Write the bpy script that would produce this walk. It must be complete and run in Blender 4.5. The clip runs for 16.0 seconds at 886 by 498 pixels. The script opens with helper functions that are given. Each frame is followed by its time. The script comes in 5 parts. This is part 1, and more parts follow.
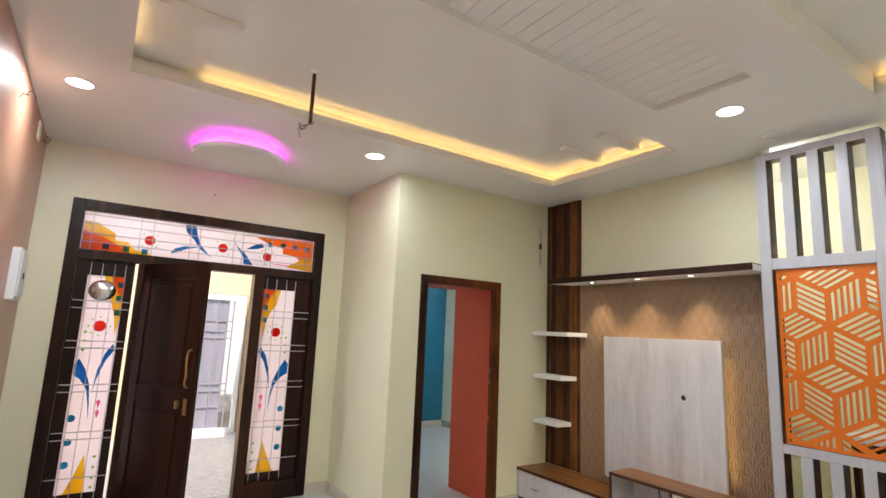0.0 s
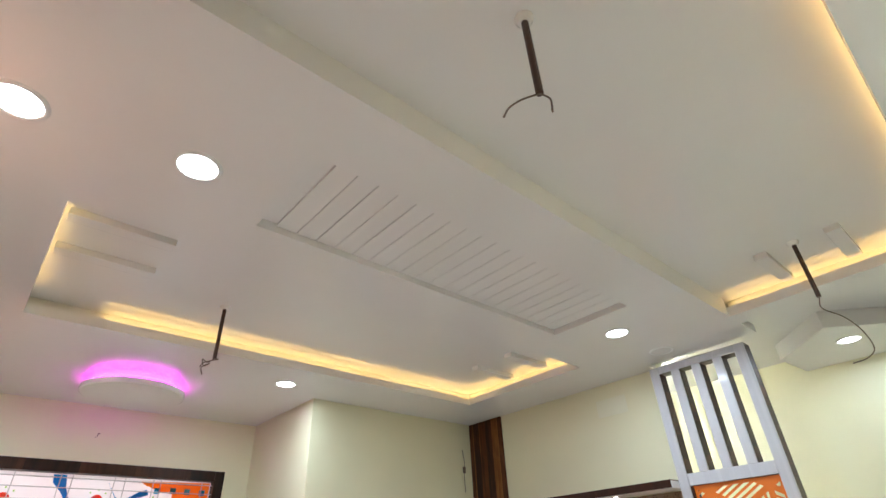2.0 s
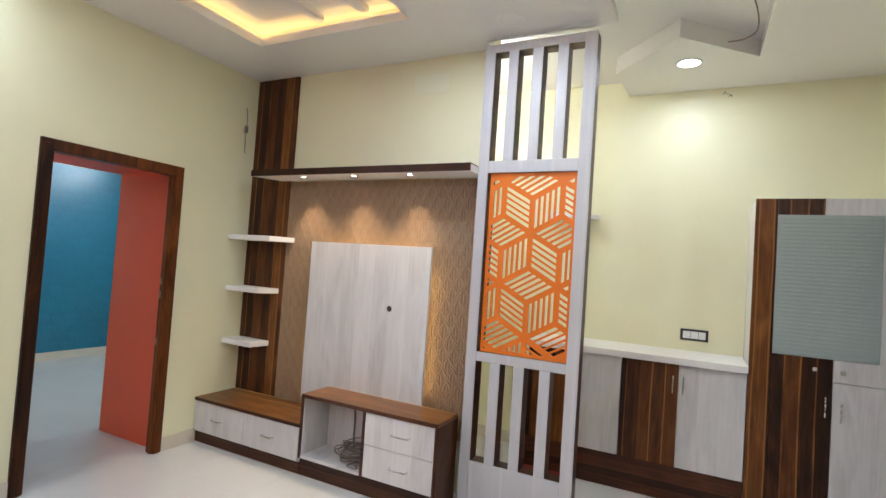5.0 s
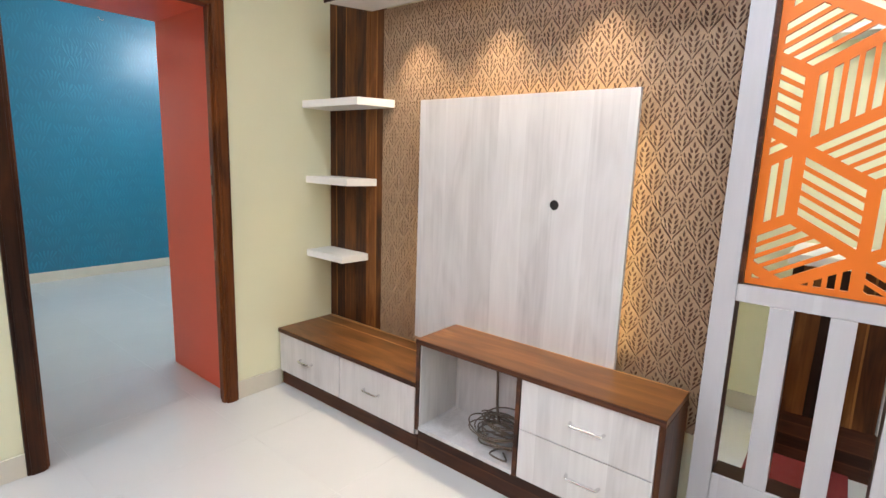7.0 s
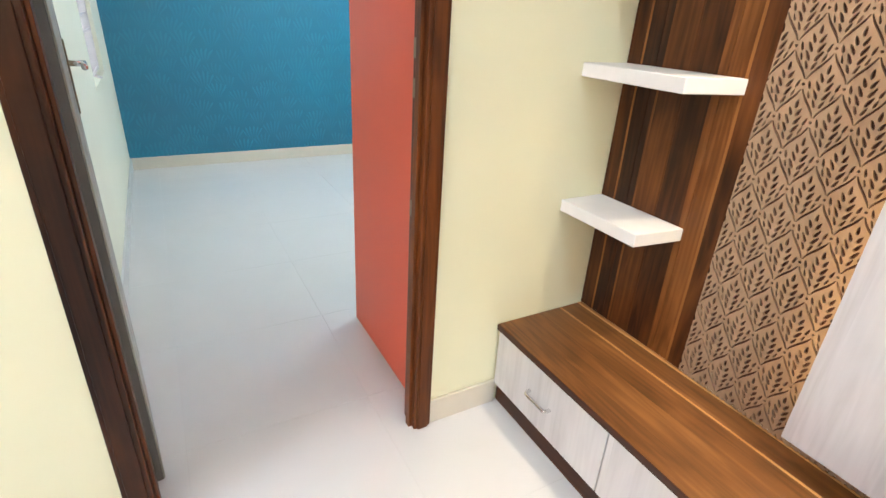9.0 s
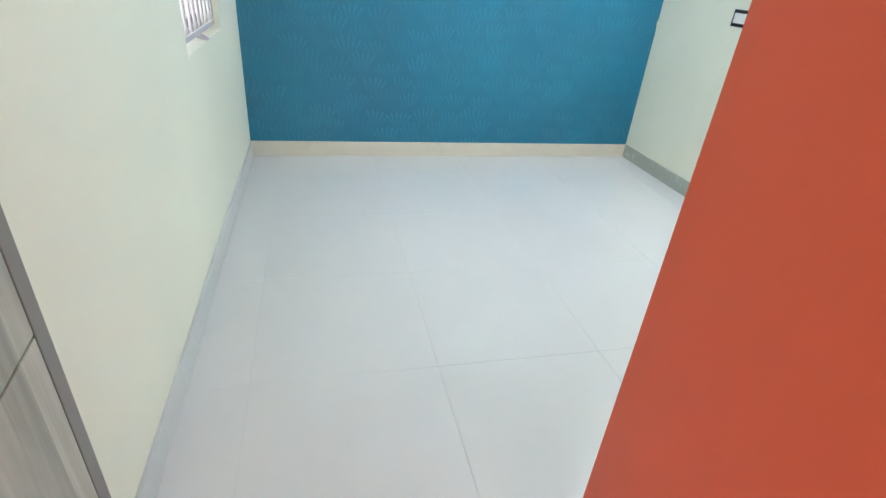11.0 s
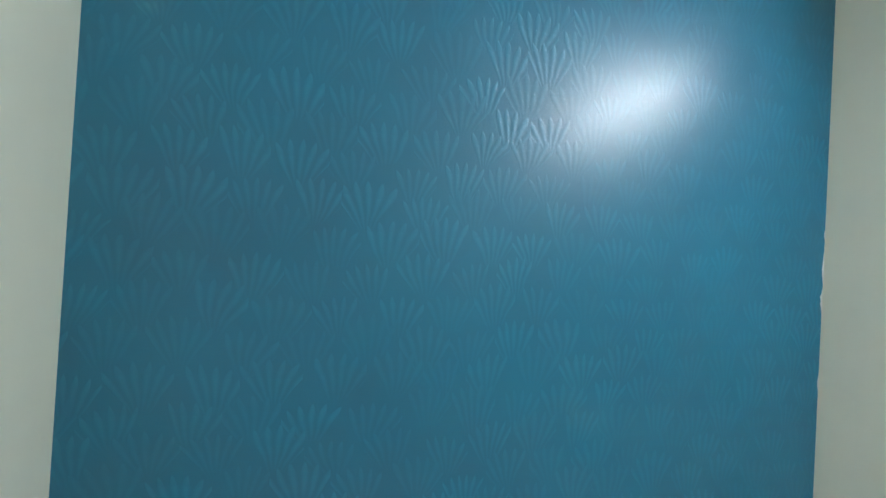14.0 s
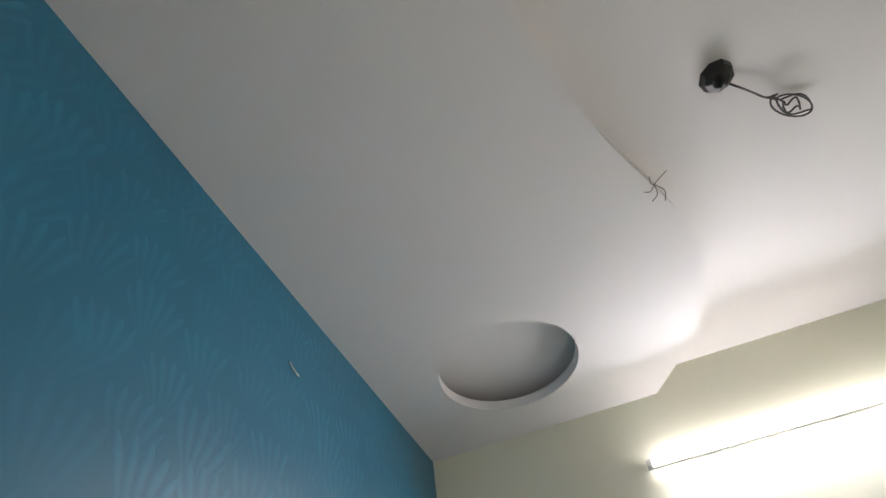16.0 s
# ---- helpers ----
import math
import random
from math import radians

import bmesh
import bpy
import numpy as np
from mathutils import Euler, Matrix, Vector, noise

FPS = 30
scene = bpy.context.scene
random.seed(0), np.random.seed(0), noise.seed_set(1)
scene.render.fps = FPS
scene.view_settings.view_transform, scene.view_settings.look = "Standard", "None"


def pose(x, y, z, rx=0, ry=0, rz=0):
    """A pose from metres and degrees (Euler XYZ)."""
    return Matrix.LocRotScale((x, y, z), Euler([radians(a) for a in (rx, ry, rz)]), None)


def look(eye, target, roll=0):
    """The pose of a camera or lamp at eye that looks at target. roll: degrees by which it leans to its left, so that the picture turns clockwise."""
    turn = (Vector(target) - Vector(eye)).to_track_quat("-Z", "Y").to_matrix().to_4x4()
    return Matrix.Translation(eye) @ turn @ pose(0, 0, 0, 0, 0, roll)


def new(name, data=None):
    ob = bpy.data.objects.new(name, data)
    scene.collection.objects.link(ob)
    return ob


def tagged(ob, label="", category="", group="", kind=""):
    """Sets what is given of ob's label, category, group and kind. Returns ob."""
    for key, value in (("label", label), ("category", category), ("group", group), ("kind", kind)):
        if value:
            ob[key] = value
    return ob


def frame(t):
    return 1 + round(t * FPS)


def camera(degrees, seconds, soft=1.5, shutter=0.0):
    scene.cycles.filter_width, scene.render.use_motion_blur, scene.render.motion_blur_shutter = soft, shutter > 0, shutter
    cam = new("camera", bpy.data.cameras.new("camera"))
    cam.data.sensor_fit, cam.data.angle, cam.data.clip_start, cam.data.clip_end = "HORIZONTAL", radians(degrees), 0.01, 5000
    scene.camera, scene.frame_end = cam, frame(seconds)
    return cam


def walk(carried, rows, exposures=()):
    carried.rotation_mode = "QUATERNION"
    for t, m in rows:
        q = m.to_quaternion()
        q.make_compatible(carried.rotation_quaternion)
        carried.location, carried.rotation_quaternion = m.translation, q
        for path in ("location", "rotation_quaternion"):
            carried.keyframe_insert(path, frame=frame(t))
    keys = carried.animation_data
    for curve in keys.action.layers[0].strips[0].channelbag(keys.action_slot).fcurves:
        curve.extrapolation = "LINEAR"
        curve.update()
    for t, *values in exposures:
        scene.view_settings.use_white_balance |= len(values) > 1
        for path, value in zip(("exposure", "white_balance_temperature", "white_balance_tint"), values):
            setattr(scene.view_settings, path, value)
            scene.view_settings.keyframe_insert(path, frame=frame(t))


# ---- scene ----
cam = camera(82.6, 16.0)
PATH = [
    (0, (0.103, 0.24, 1.594), (1.2, 1.881, 1.918), 2.5),
    (0.5, (0.089, 0.239, 1.637), (1.121, 1.847, 2.226), 2.3),
    (1, (0.104, 0.218, 1.666), (1.122, 1.74, 2.47), 0.5),
    (1.5, (0.116, 0.171, 1.693), (1.166, 1.567, 2.667), -1.2),
    (2, (0.117, 0.109, 1.699), (1.261, 1.35, 2.771), -2.8),
    (2.5, (0.155, 0.084, 1.698), (1.47, 1.185, 2.728), -2.9),
    (3, (0.225, 0.123, 1.657), (1.696, 1.16, 2.528), -0.9),
    (3.5, (0.352, 0.201, 1.622), (1.96, 1.202, 2.265), 0.2),
    (4, (0.537, 0.29, 1.577), (2.244, 1.251, 1.984), 0.6),
    (4.2, (0.609, 0.335, 1.559), (2.351, 1.265, 1.877), 1.2),
    (6.3, (1.611, 1.205, 1.38), (3.298, 2.254, 1.156), 2.8),
    (6.5, (1.756, 1.302, 1.356), (3.395, 2.418, 1.098), 2.3),
    (7, (2.025, 1.575, 1.338), (3.561, 2.807, 0.99), 2.0),
    (7.5, (2.237, 1.894, 1.338), (3.688, 3.2, 0.906), 2.7),
    (8, (2.476, 2.179, 1.316), (3.778, 3.609, 0.807), 3.8),
    (8.5, (2.59, 2.527, 1.304), (3.713, 4.042, 0.639), 4.4),
    (9, (2.69, 2.846, 1.326), (3.585, 4.424, 0.485), 3.3),
    (9.5, (2.84, 3.157, 1.275), (3.487, 4.791, 0.322), 2.5),
    (10, (2.823, 3.505, 1.206), (3.406, 5.11, 0.165), 5.5),
    (12.3, (2.874, 5.07, 1.228), (3.241, 6.929, 0.588), 1.9),
    (12.5, (2.882, 5.182, 1.235), (3.268, 7.061, 0.672), 1.7),
    (13, (2.858, 5.484, 1.288), (3.324, 7.387, 0.887), 0.8),
    (13.5, (2.919, 5.79, 1.313), (3.435, 7.71, 1.1), 1.7),
    (14, (2.922, 6.129, 1.453), (3.55, 8.028, 1.48), 3.2),
    (14.5, (2.934, 6.397, 1.54), (3.702, 8.176, 2.036), 1.4),
    (15, (2.971, 6.566, 1.585), (3.881, 8.068, 2.543), 1.1),
    (15.5, (2.964, 6.793, 1.608), (4.148, 7.717, 2.928), -5.6),
    (16, (3.01, 6.979, 1.662), (4.258, 7.262, 3.2), -10.4),
]
EXPOSURES = [(0, -0.05, 6450, 10), (1.5, -0.1, 6200, 8), (2.0, -0.05, 6050, 6), (3.0, -0.06, 6200, 9), (4.0, 0.0, 6250, 10), (6.5, 0.53, 6100, 10), (8.0, 0.86, 6150, 10), (10.0, 1.32, 6200, 10), (10.3, 1.32, 6200, 10),
             (12.2, 0.6, 6300, 11), (13.0, 0.6, 6400, 10), (14.0, 0.46, 6400, 10), (15.0, 0.45, 6550, 12), (15.5, 0.28, 6850, 16), (16, -0.24, 7150, 20)]
walk(cam, [(t, look(eye, target, roll)) for t, eye, target, roll in PATH], EXPOSURES)

# ---- light: sky, sun and exposure ----
world = bpy.data.worlds.new("sky")
scene.world = world
world.use_nodes = True
wn = world.node_tree.nodes
sky = wn.new("ShaderNodeTexSky")
sky.sky_type, sky.sun_disc = "NISHITA", False
sky.sun_elevation, sky.sun_rotation = radians(50), radians(173)
wn["Background"].inputs[1].default_value = 0.15
world.node_tree.links.new(sky.outputs[0], wn["Background"].inputs[0])
sun = new("sun", bpy.data.lights.new("sun", "SUN"))
sun.data.energy, sun.data.angle, sun.data.color = 5.0, radians(0.5), (1.0, 0.95, 0.88)
sun.matrix_world = look((1.5, 0, 9.5), (0.5, 8, 0))
DOWNLIGHT_W, SPOT_W, COVE_E, TUBE_E = 15.5, 24.0, 5.6, 28.0


def lamp(name, kind, m, watts, color, size=0.12, angle=0.0):
    data = bpy.data.lights.new(name, kind)
    data.energy, data.color = watts, color
    if kind == "AREA":
        data.shape, data.size = "DISK", size
    elif kind == "SPOT":
        data.spot_size, data.spot_blend, data.shadow_soft_size = radians(angle), 1.0, size
    ob = new(name, data)
    ob.matrix_world = m
    return ob


# ---- materials ----
class Sig:
    """A shader socket with arithmetic."""

    def __init__(self, tree, sock):
        self.tree, self.sock = tree, sock

    def op(self, kind, *others):
        n = self.tree.nodes.new("ShaderNodeMath")
        n.operation = kind
        for i, v in enumerate((self, *others)):
            if isinstance(v, Sig):
                self.tree.links.new(v.sock, n.inputs[i])
            else:
                n.inputs[i].default_value = v
        return Sig(self.tree, n.outputs[0])

    def __add__(self, o): return self.op("ADD", o)
    def __sub__(self, o): return self.op("SUBTRACT", o)
    def __mul__(self, o): return self.op("MULTIPLY", o)
    def __truediv__(self, o): return self.op("DIVIDE", o)
    def abs(self): return self.op("ABSOLUTE")
    def floor(self): return self.op("FLOOR")
    def cos(self): return self.op("COSINE")
    def lt(self, o): return self.op("LESS_THAN", o)
    def mod2(self): return self - (self * 0.5).floor() * 2.0


class Mat:
    def __init__(self, name, color=(0.5, 0.5, 0.5), rough=0.5, metal=0.0, spec=0.5, coat=0.0):
        self.mat = bpy.data.materials.new(name)
        self.mat.use_nodes = True
        self.t = self.mat.node_tree
        self.b = self.t.nodes["Principled BSDF"]
        self.set("Base Color", (*color, 1)), self.set("Roughness", rough), self.set("Metallic", metal)
        self.set("Specular IOR Level", spec), self.set("Coat Weight", coat), self.set("Coat Roughness", 0.08)

    def set(self, key, v):
        if isinstance(v, Sig):
            self.t.links.new(v.sock, self.b.inputs[key])
        else:
            self.b.inputs[key].default_value = v

    def pos(self):
        g = self.t.nodes.new("ShaderNodeNewGeometry")
        s = self.t.nodes.new("ShaderNodeSeparateXYZ")
        self.t.links.new(g.outputs["Position"], s.inputs[0])
        return [Sig(self.t, o) for o in s.outputs]

    def vec(self, x, y, z):
        c = self.t.nodes.new("ShaderNodeCombineXYZ")
        for i, v in enumerate((x, y, z)):
            if isinstance(v, Sig):
                self.t.links.new(v.sock, c.inputs[i])
            else:
                c.inputs[i].default_value = v
        return Sig(self.t, c.outputs[0])

    def noise(self, v, scale, detail=3.0, distort=0.0):
        n = self.t.nodes.new("ShaderNodeTexNoise")
        n.inputs["Scale"].default_value, n.inputs["Detail"].default_value, n.inputs["Distortion"].default_value = scale, detail, distort
        self.t.links.new(v.sock, n.inputs["Vector"])
        return Sig(self.t, n.outputs["Fac"])

    def white(self, v):
        n = self.t.nodes.new("ShaderNodeTexWhiteNoise")
        n.noise_dimensions = "1D"
        self.t.links.new(v.sock, n.inputs["W"])
        return Sig(self.t, n.outputs["Value"])

    def rand(self):
        return Sig(self.t, self.t.nodes.new("ShaderNodeObjectInfo").outputs["Random"])

    def ramp(self, f, stops):
        n = self.t.nodes.new("ShaderNodeValToRGB")
        e = n.color_ramp.elements
        while len(e) < len(stops):
            e.new(0.5)
        for k, (p, c) in zip(e, stops):
            k.position, k.color = p, (*c, 1)
        self.t.links.new(f.sock, n.inputs[0])
        return Sig(self.t, n.outputs[0])

    def mix(self, f, a, b):
        n = self.t.nodes.new("ShaderNodeMix")
        n.data_type = "RGBA"
        self.t.links.new(f.sock, n.inputs[0])
        for i, v in ((6, a), (7, b)):
            if isinstance(v, Sig):
                self.t.links.new(v.sock, n.inputs[i])
            else:
                n.inputs[i].default_value = (*v, 1)
        return Sig(self.t, n.outputs[2])

    def bump(self, h, strength, dist):
        n = self.t.nodes.new("ShaderNodeBump")
        n.inputs["Strength"].default_value, n.inputs["Distance"].default_value = strength, dist
        self.t.links.new(h.sock, n.inputs["Height"])
        self.t.links.new(n.outputs[0], self.b.inputs["Normal"])
        return self


def shade(c, k):
    return tuple(min(1.0, v * k) for v in c)


def paint(name, color, rough=0.5, vary=0.05, spec=0.5):
    m = Mat(name, color, rough, spec=spec)
    p = m.vec(*m.pos())
    big, fine = m.noise(p, 1.3, 4), m.noise(p, 60, 3)
    m.set("Base Color", m.ramp(big, [(0.25, shade(color, 1 - vary)), (0.75, shade(color, 1 + vary))]))
    m.set("Roughness", big * 0.14 + (rough - 0.07))
    return m.bump(fine * 0.5 + m.noise(p, 7, 2) * 1.5, 0.10, 0.004).mat


def wood(name, across, along, width, tones, rough=0.35, coat=0.2, grain=1.0, bias=0.0, sapwood=1.3, bands=0.52, spec=0.5):
    """Veneer in bands of a given width, with streaks along the grain."""
    m = Mat(name, tones[0], rough, coat=coat, spec=spec)
    p = m.pos()
    a, l, d = p[across], p[along], p[3 - across - along]
    wob = m.noise(m.vec(a * 5.0, l * 0.8, d * 5.0), 1.0, 2)
    aw = a + (wob - 0.5) * 0.035
    cell = (aw / width).floor()
    edge = aw / width - cell
    pick = m.white(cell)
    slide = m.white(cell + 31.0) * 9.0
    figure = m.noise(m.vec(aw * 11.0, l * 1.3 + slide, d * 11.0), 1.0, 1, 0.9)
    rings = (figure * 34.0).cos() * 0.5 + 0.5
    streak = m.noise(m.vec(aw * 90.0, l * 2.2 + slide, d * 90.0), 1.0, 4, 0.3)
    cloud = m.noise(m.vec(aw * 7.0, l * 2.0 + slide, d * 7.0), 1.0, 3, 1.2)
    f = (pick - 0.5) * bands + 0.26 + (streak - 0.5) * 0.42 * grain + (cloud - 0.5) * 0.75 * grain + rings * 0.09 * grain + (0.20 - bias)
    sap = edge.lt(0.10) * (streak * 0.30 + 0.16) * m.white(cell + 7.0).op("GREATER_THAN", 0.35)
    f = f + sap * sapwood
    n = len(tones)
    m.set("Base Color", m.ramp(f, [(0.12 + 0.76 * i / (n - 1), c) for i, c in enumerate(tones)]))
    m.set("Roughness", streak * 0.2 + rough - 0.1)
    return m.bump(streak, 0.08, 0.002).mat


def metal(name, color, rough):
    m = Mat(name, color, rough, metal=1.0)
    m.set("Roughness", m.noise(m.vec(*m.pos()), 40, 2) * 0.2 + rough - 0.05)
    return m.mat


def glow(name, color, strength):
    m = Mat(name, color, 0.5)
    m.set("Emission Color", (*color, 1)), m.set("Emission Strength", strength)
    return m.mat


def plain(name, color, rough=0.5, vary=0.02):
    m = Mat(name, color, rough)
    p = m.vec(*m.pos())
    n = m.noise(p, 22, 3)
    m.set("Base Color", m.ramp(n, [(0.3, shade(color, 1 - vary)), (0.7, shade(color, 1 + vary))]))
    m.set("Roughness", n * 0.15 + rough - 0.07)
    return m.mat


M_WALL = paint("pale_yellow_emulsion", (0.795, 0.765, 0.535), 0.42)
# hall paint again, with the bedroom's cool light put into its colour
M_BEDWALL = paint("cool_tinted_emulsion", (0.78, 0.775, 0.635), 0.45)
M_COPPER = paint("copper_brown_sheen_paint", (0.45, 0.225, 0.14), 0.32, 0.12)
M_CEIL = paint("white_ceiling_paint", (0.87, 0.85, 0.825), 0.19, 0.02)
M_BEDCEIL = paint("white_bedroom_ceiling_paint", (0.82, 0.80, 0.79), 0.75, 0.03, 0.15)
M_RED = paint("coral_red_paint", (0.79, 0.135, 0.066), 0.42, 0.05, 0.3)
M_SKIRT = plain("cream_skirting_tile", (0.66, 0.60, 0.50), 0.22)
M_SKIRTG = plain("grey_green_skirting_tile", (0.42, 0.44, 0.38), 0.25)
M_FRAME = wood("dark_teak_frame", 0, 2, 0.5, [(0.016, 0.005, 0.002), (0.062, 0.018, 0.005), (0.17, 0.048, 0.011)], 0.38, 0.0, 1.1, 0.0, 0.6, spec=0.22)
M_ENTRANCE = wood("near_black_teak_frame", 0, 2, 0.4, [(0.010, 0.004, 0.002), (0.030, 0.010, 0.004), (0.065, 0.022, 0.008)], 0.36, 0.0, spec=0.22)
M_LEAF = wood("dark_polished_teak_leaf", 0, 2, 0.3, [(0.010, 0.003, 0.002), (0.036, 0.009, 0.005)], 0.32, 0.0, spec=0.25)
M_TEAKV = wood("striped_teak_laminate_upright", 1, 2, 0.085, [(0.010, 0.004, 0.002), (0.028, 0.009, 0.004), (0.085, 0.027, 0.007), (0.15, 0.050, 0.012), (0.28, 0.115, 0.030)], 0.36, 0.0, 0.8, 0.0, spec=0.25)
M_TEAKH = wood("striped_teak_laminate_top", 0, 1, 0.095, [(0.070, 0.027, 0.009), (0.18, 0.073, 0.022), (0.33, 0.150, 0.046), (0.56, 0.31, 0.115)], 0.34, 0.0, 0.8, -0.06, bands=0.75, spec=0.4)
M_TEAKD = wood("dark_teak_laminate_edge", 2, 1, 0.06, [(0.018, 0.007, 0.004), (0.05, 0.017, 0.008), (0.10, 0.034, 0.014)], 0.36, 0.0, spec=0.25)
M_WHITEWOOD = wood("white_wood_laminate", 1, 2, 0.14, [(0.47, 0.45, 0.445), (0.61, 0.588, 0.58), (0.70, 0.68, 0.67)], 0.34, 0.1, 1.0, -0.04, 0.25, bands=0.25)
M_GREYFRAME = wood("pale_grey_laminate", 1, 2, 0.2, [(0.44, 0.43, 0.45), (0.54, 0.53, 0.55)], 0.4, 0.1, 0.7)
M_GREYLEAF = wood("grey_wood_laminate", 1, 2, 0.16, [(0.21, 0.205, 0.165), (0.36, 0.352, 0.285), (0.52, 0.515, 0.43)], 0.4, 0.1, 1.2, 0.0, 0.4)
M_WHITE = plain("white_gloss_laminate", (0.80, 0.78, 0.75), 0.42)
M_ORANGE = plain("orange_painted_board", (0.72, 0.165, 0.010), 0.38)
M_MDF = plain("copper_brown_carved_board", (0.34, 0.225, 0.138), 0.45, 0.08)
M_MDFBACK = plain("dark_brown_backing", (0.10, 0.040, 0.019), 0.7)
M_CHROME = metal("chrome", (0.75, 0.75, 0.76), 0.16)
M_BRASS = metal("brass", (0.70, 0.48, 0.20), 0.25)
M_BRONZE = metal("aged_bronze", (0.28, 0.22, 0.14), 0.35)
M_BLACK = plain("black_plastic", (0.015, 0.014, 0.013), 0.35)
M_PIPE = plain("brown_conduit", (0.05, 0.02, 0.012), 0.4)
M_WIRE = plain("dull_wire", (0.16, 0.12, 0.09), 0.5, 0.25)
M_PLASTIC = plain("white_plastic", (0.78, 0.78, 0.76), 0.3)
M_GRILLE = plain("grey_enamel_steel", (0.52, 0.49, 0.50), 0.4)
M_ALU = plain("bronze_aluminium", (0.36, 0.32, 0.31), 0.4)
M_LAMP = glow("lit_diffuser", (1.0, 0.98, 0.95), 14.0)
M_TUBE = glow("lit_tube", (0.93, 0.97, 1.0), TUBE_E)
M_TUBE2 = glow("lit_wash_tube", (1.0, 0.98, 0.94), 170.0)
M_LED = glow("warm_led_strip", (1.0, 0.65, 0.21), COVE_E)
M_LEDTV = glow("amber_led_strip", (1.0, 0.70, 0.28), 11.0)
M_PINK = glow("magenta_led_strip", (1.0, 0.07, 0.95), 6.0)
M_TILE_RED = plain("maroon_mat", (0.16, 0.012, 0.012), 0.8)


def floor_tile_material():
    m = Mat("polished_cream_vitrified_tile", (0.66, 0.63, 0.60), 0.08, spec=0.5)
    p = m.vec(*m.pos())
    cloud = m.noise(p, 2.2, 5, 0.8)
    m.set("Base Color", m.mix(m.rand() * 0.10 + cloud * 0.6, (0.60, 0.585, 0.565), (0.70, 0.685, 0.665)))
    m.set("Roughness", cloud * 0.10 + 0.05)
    return m.mat


M_TILE = floor_tile_material()
M_GROUT = plain("grey_grout", (0.56, 0.545, 0.525), 0.3)


def fan_paint():
    """Blue textured paint with combed fans, laid in staggered rows."""
    m = Mat("teal_blue_fan_texture_paint", (0.01, 0.13, 0.22), 0.34, spec=0.8)
    x, y, z = m.pos()
    jig = m.noise(m.vec(x, y, z), 2.2, 3)
    x2, z2 = x + (jig - 0.5) * 0.12, z + (m.noise(m.vec(z, x, y), 1.5, 2) - 0.5) * 0.13
    w, h, reach = 0.175, 0.108, 0.20
    zz = z2 / h
    base_row = zz.floor()
    total = None
    for k in (0, 1):
        row = base_row - float(k)
        u = x2 / w + row.mod2() * 0.5 + m.white(row * 5.3) * 0.3
        cell = u.floor()
        pick = m.white(row * 17.3 + cell * 3.1)
        du, dz = (u - cell - 0.5) * w, (zz - row) * h + 0.004 + m.white(row * 2.9 + cell * 6.7) * 0.05
        ang = du.op("ARCTAN2", dz) + (pick - 0.5) * 0.36
        rad = (du * du + dz * dz).op("SQRT")
        finger = ((ang * 29.0 + pick * 6.0).cos() * 0.5 + 0.5).op("POWER", 1.1)
        length = m.white(row * 7.7 + cell * 13.9) * 0.04 + (reach - 0.075) + finger * 0.035
        inside = ang.abs().lt(0.58) * (rad - length).op("MULTIPLY", -110.0).op("MINIMUM", 1.0).op("MAXIMUM", 0.0)
        rise = ((rad - 0.03) / 0.13).op("MINIMUM", 1.0).op("MAXIMUM", 0.0)
        layer = finger * inside * rise * (m.white(row * 3.7 + cell * 9.1) * 0.6 + 0.4)
        total = layer if total is None else total.op("MAXIMUM", layer * 0.75)
    patchy = m.noise(m.vec(x, y, z), 1.7, 2) * 1.5 - 0.25
    total = total * patchy.op("MINIMUM", 1.0).op("MAXIMUM", 0.45)
    cloud = m.noise(m.vec(x, y, z), 1.1, 5, 0.6)
    c = m.mix(cloud, (0.002, 0.115, 0.205), (0.004, 0.190, 0.315))
    m.set("Base Color", m.mix(total * 0.80, c, (0.020, 0.275, 0.45)))
    m.set("Roughness", cloud * 0.10 + 0.30)
    fine = m.noise(m.vec(x * 30.0, y, z * 12.0), 2.0, 3)
    return m.bump(total * 1.0 + fine * 0.22, 0.30, 0.004).mat


M_BLUE = fan_paint()


def glass_material(name, color, rough, trans):
    m = Mat(name, color, rough)
    m.set("Transmission Weight", trans)
    return m.mat


def stained(name, color):
    """Coloured glass that daylight shines through."""
    m = bpy.data.materials.new(name)
    m.use_nodes = True
    t = m.node_tree
    out = t.nodes["Material Output"]
    t.nodes.remove(t.nodes["Principled BSDF"])
    tr, gl, mx = t.nodes.new("ShaderNodeBsdfTranslucent"), t.nodes.new("ShaderNodeBsdfGlossy"), t.nodes.new("ShaderNodeMixShader")
    tr.inputs[0].default_value = (*color, 1)
    gl.inputs["Roughness"].default_value = 0.15
    mx.inputs[0].default_value = 0.05
    t.links.new(tr.outputs[0], mx.inputs[1]), t.links.new(gl.outputs[0], mx.inputs[2]), t.links.new(mx.outputs[0], out.inputs[0])
    return m


G_WHITE = stained("milky_glass", (0.86, 0.80, 0.82))
G_RED, G_BLUE, G_ORANGE = stained("red_glass", (0.80, 0.05, 0.02)), stained("blue_glass", (0.03, 0.30, 0.62)), stained("orange_glass", (0.92, 0.34, 0.03))
G_YELLOW, G_TEAL, G_GREEN, G_PINK = stained("yellow_glass", (0.92, 0.68, 0.04)), stained("teal_glass", (0.05, 0.42, 0.62)), stained("green_glass", (0.35, 0.6, 0.12)), stained("pink_glass", (0.9, 0.25, 0.55))
M_FROST = plain("ribbed_frosted_glass", (0.36, 0.42, 0.40), 0.22)
M_CLEAR = glass_material("clear_glass", (0.95, 0.97, 0.97), 0.02, 1.0)


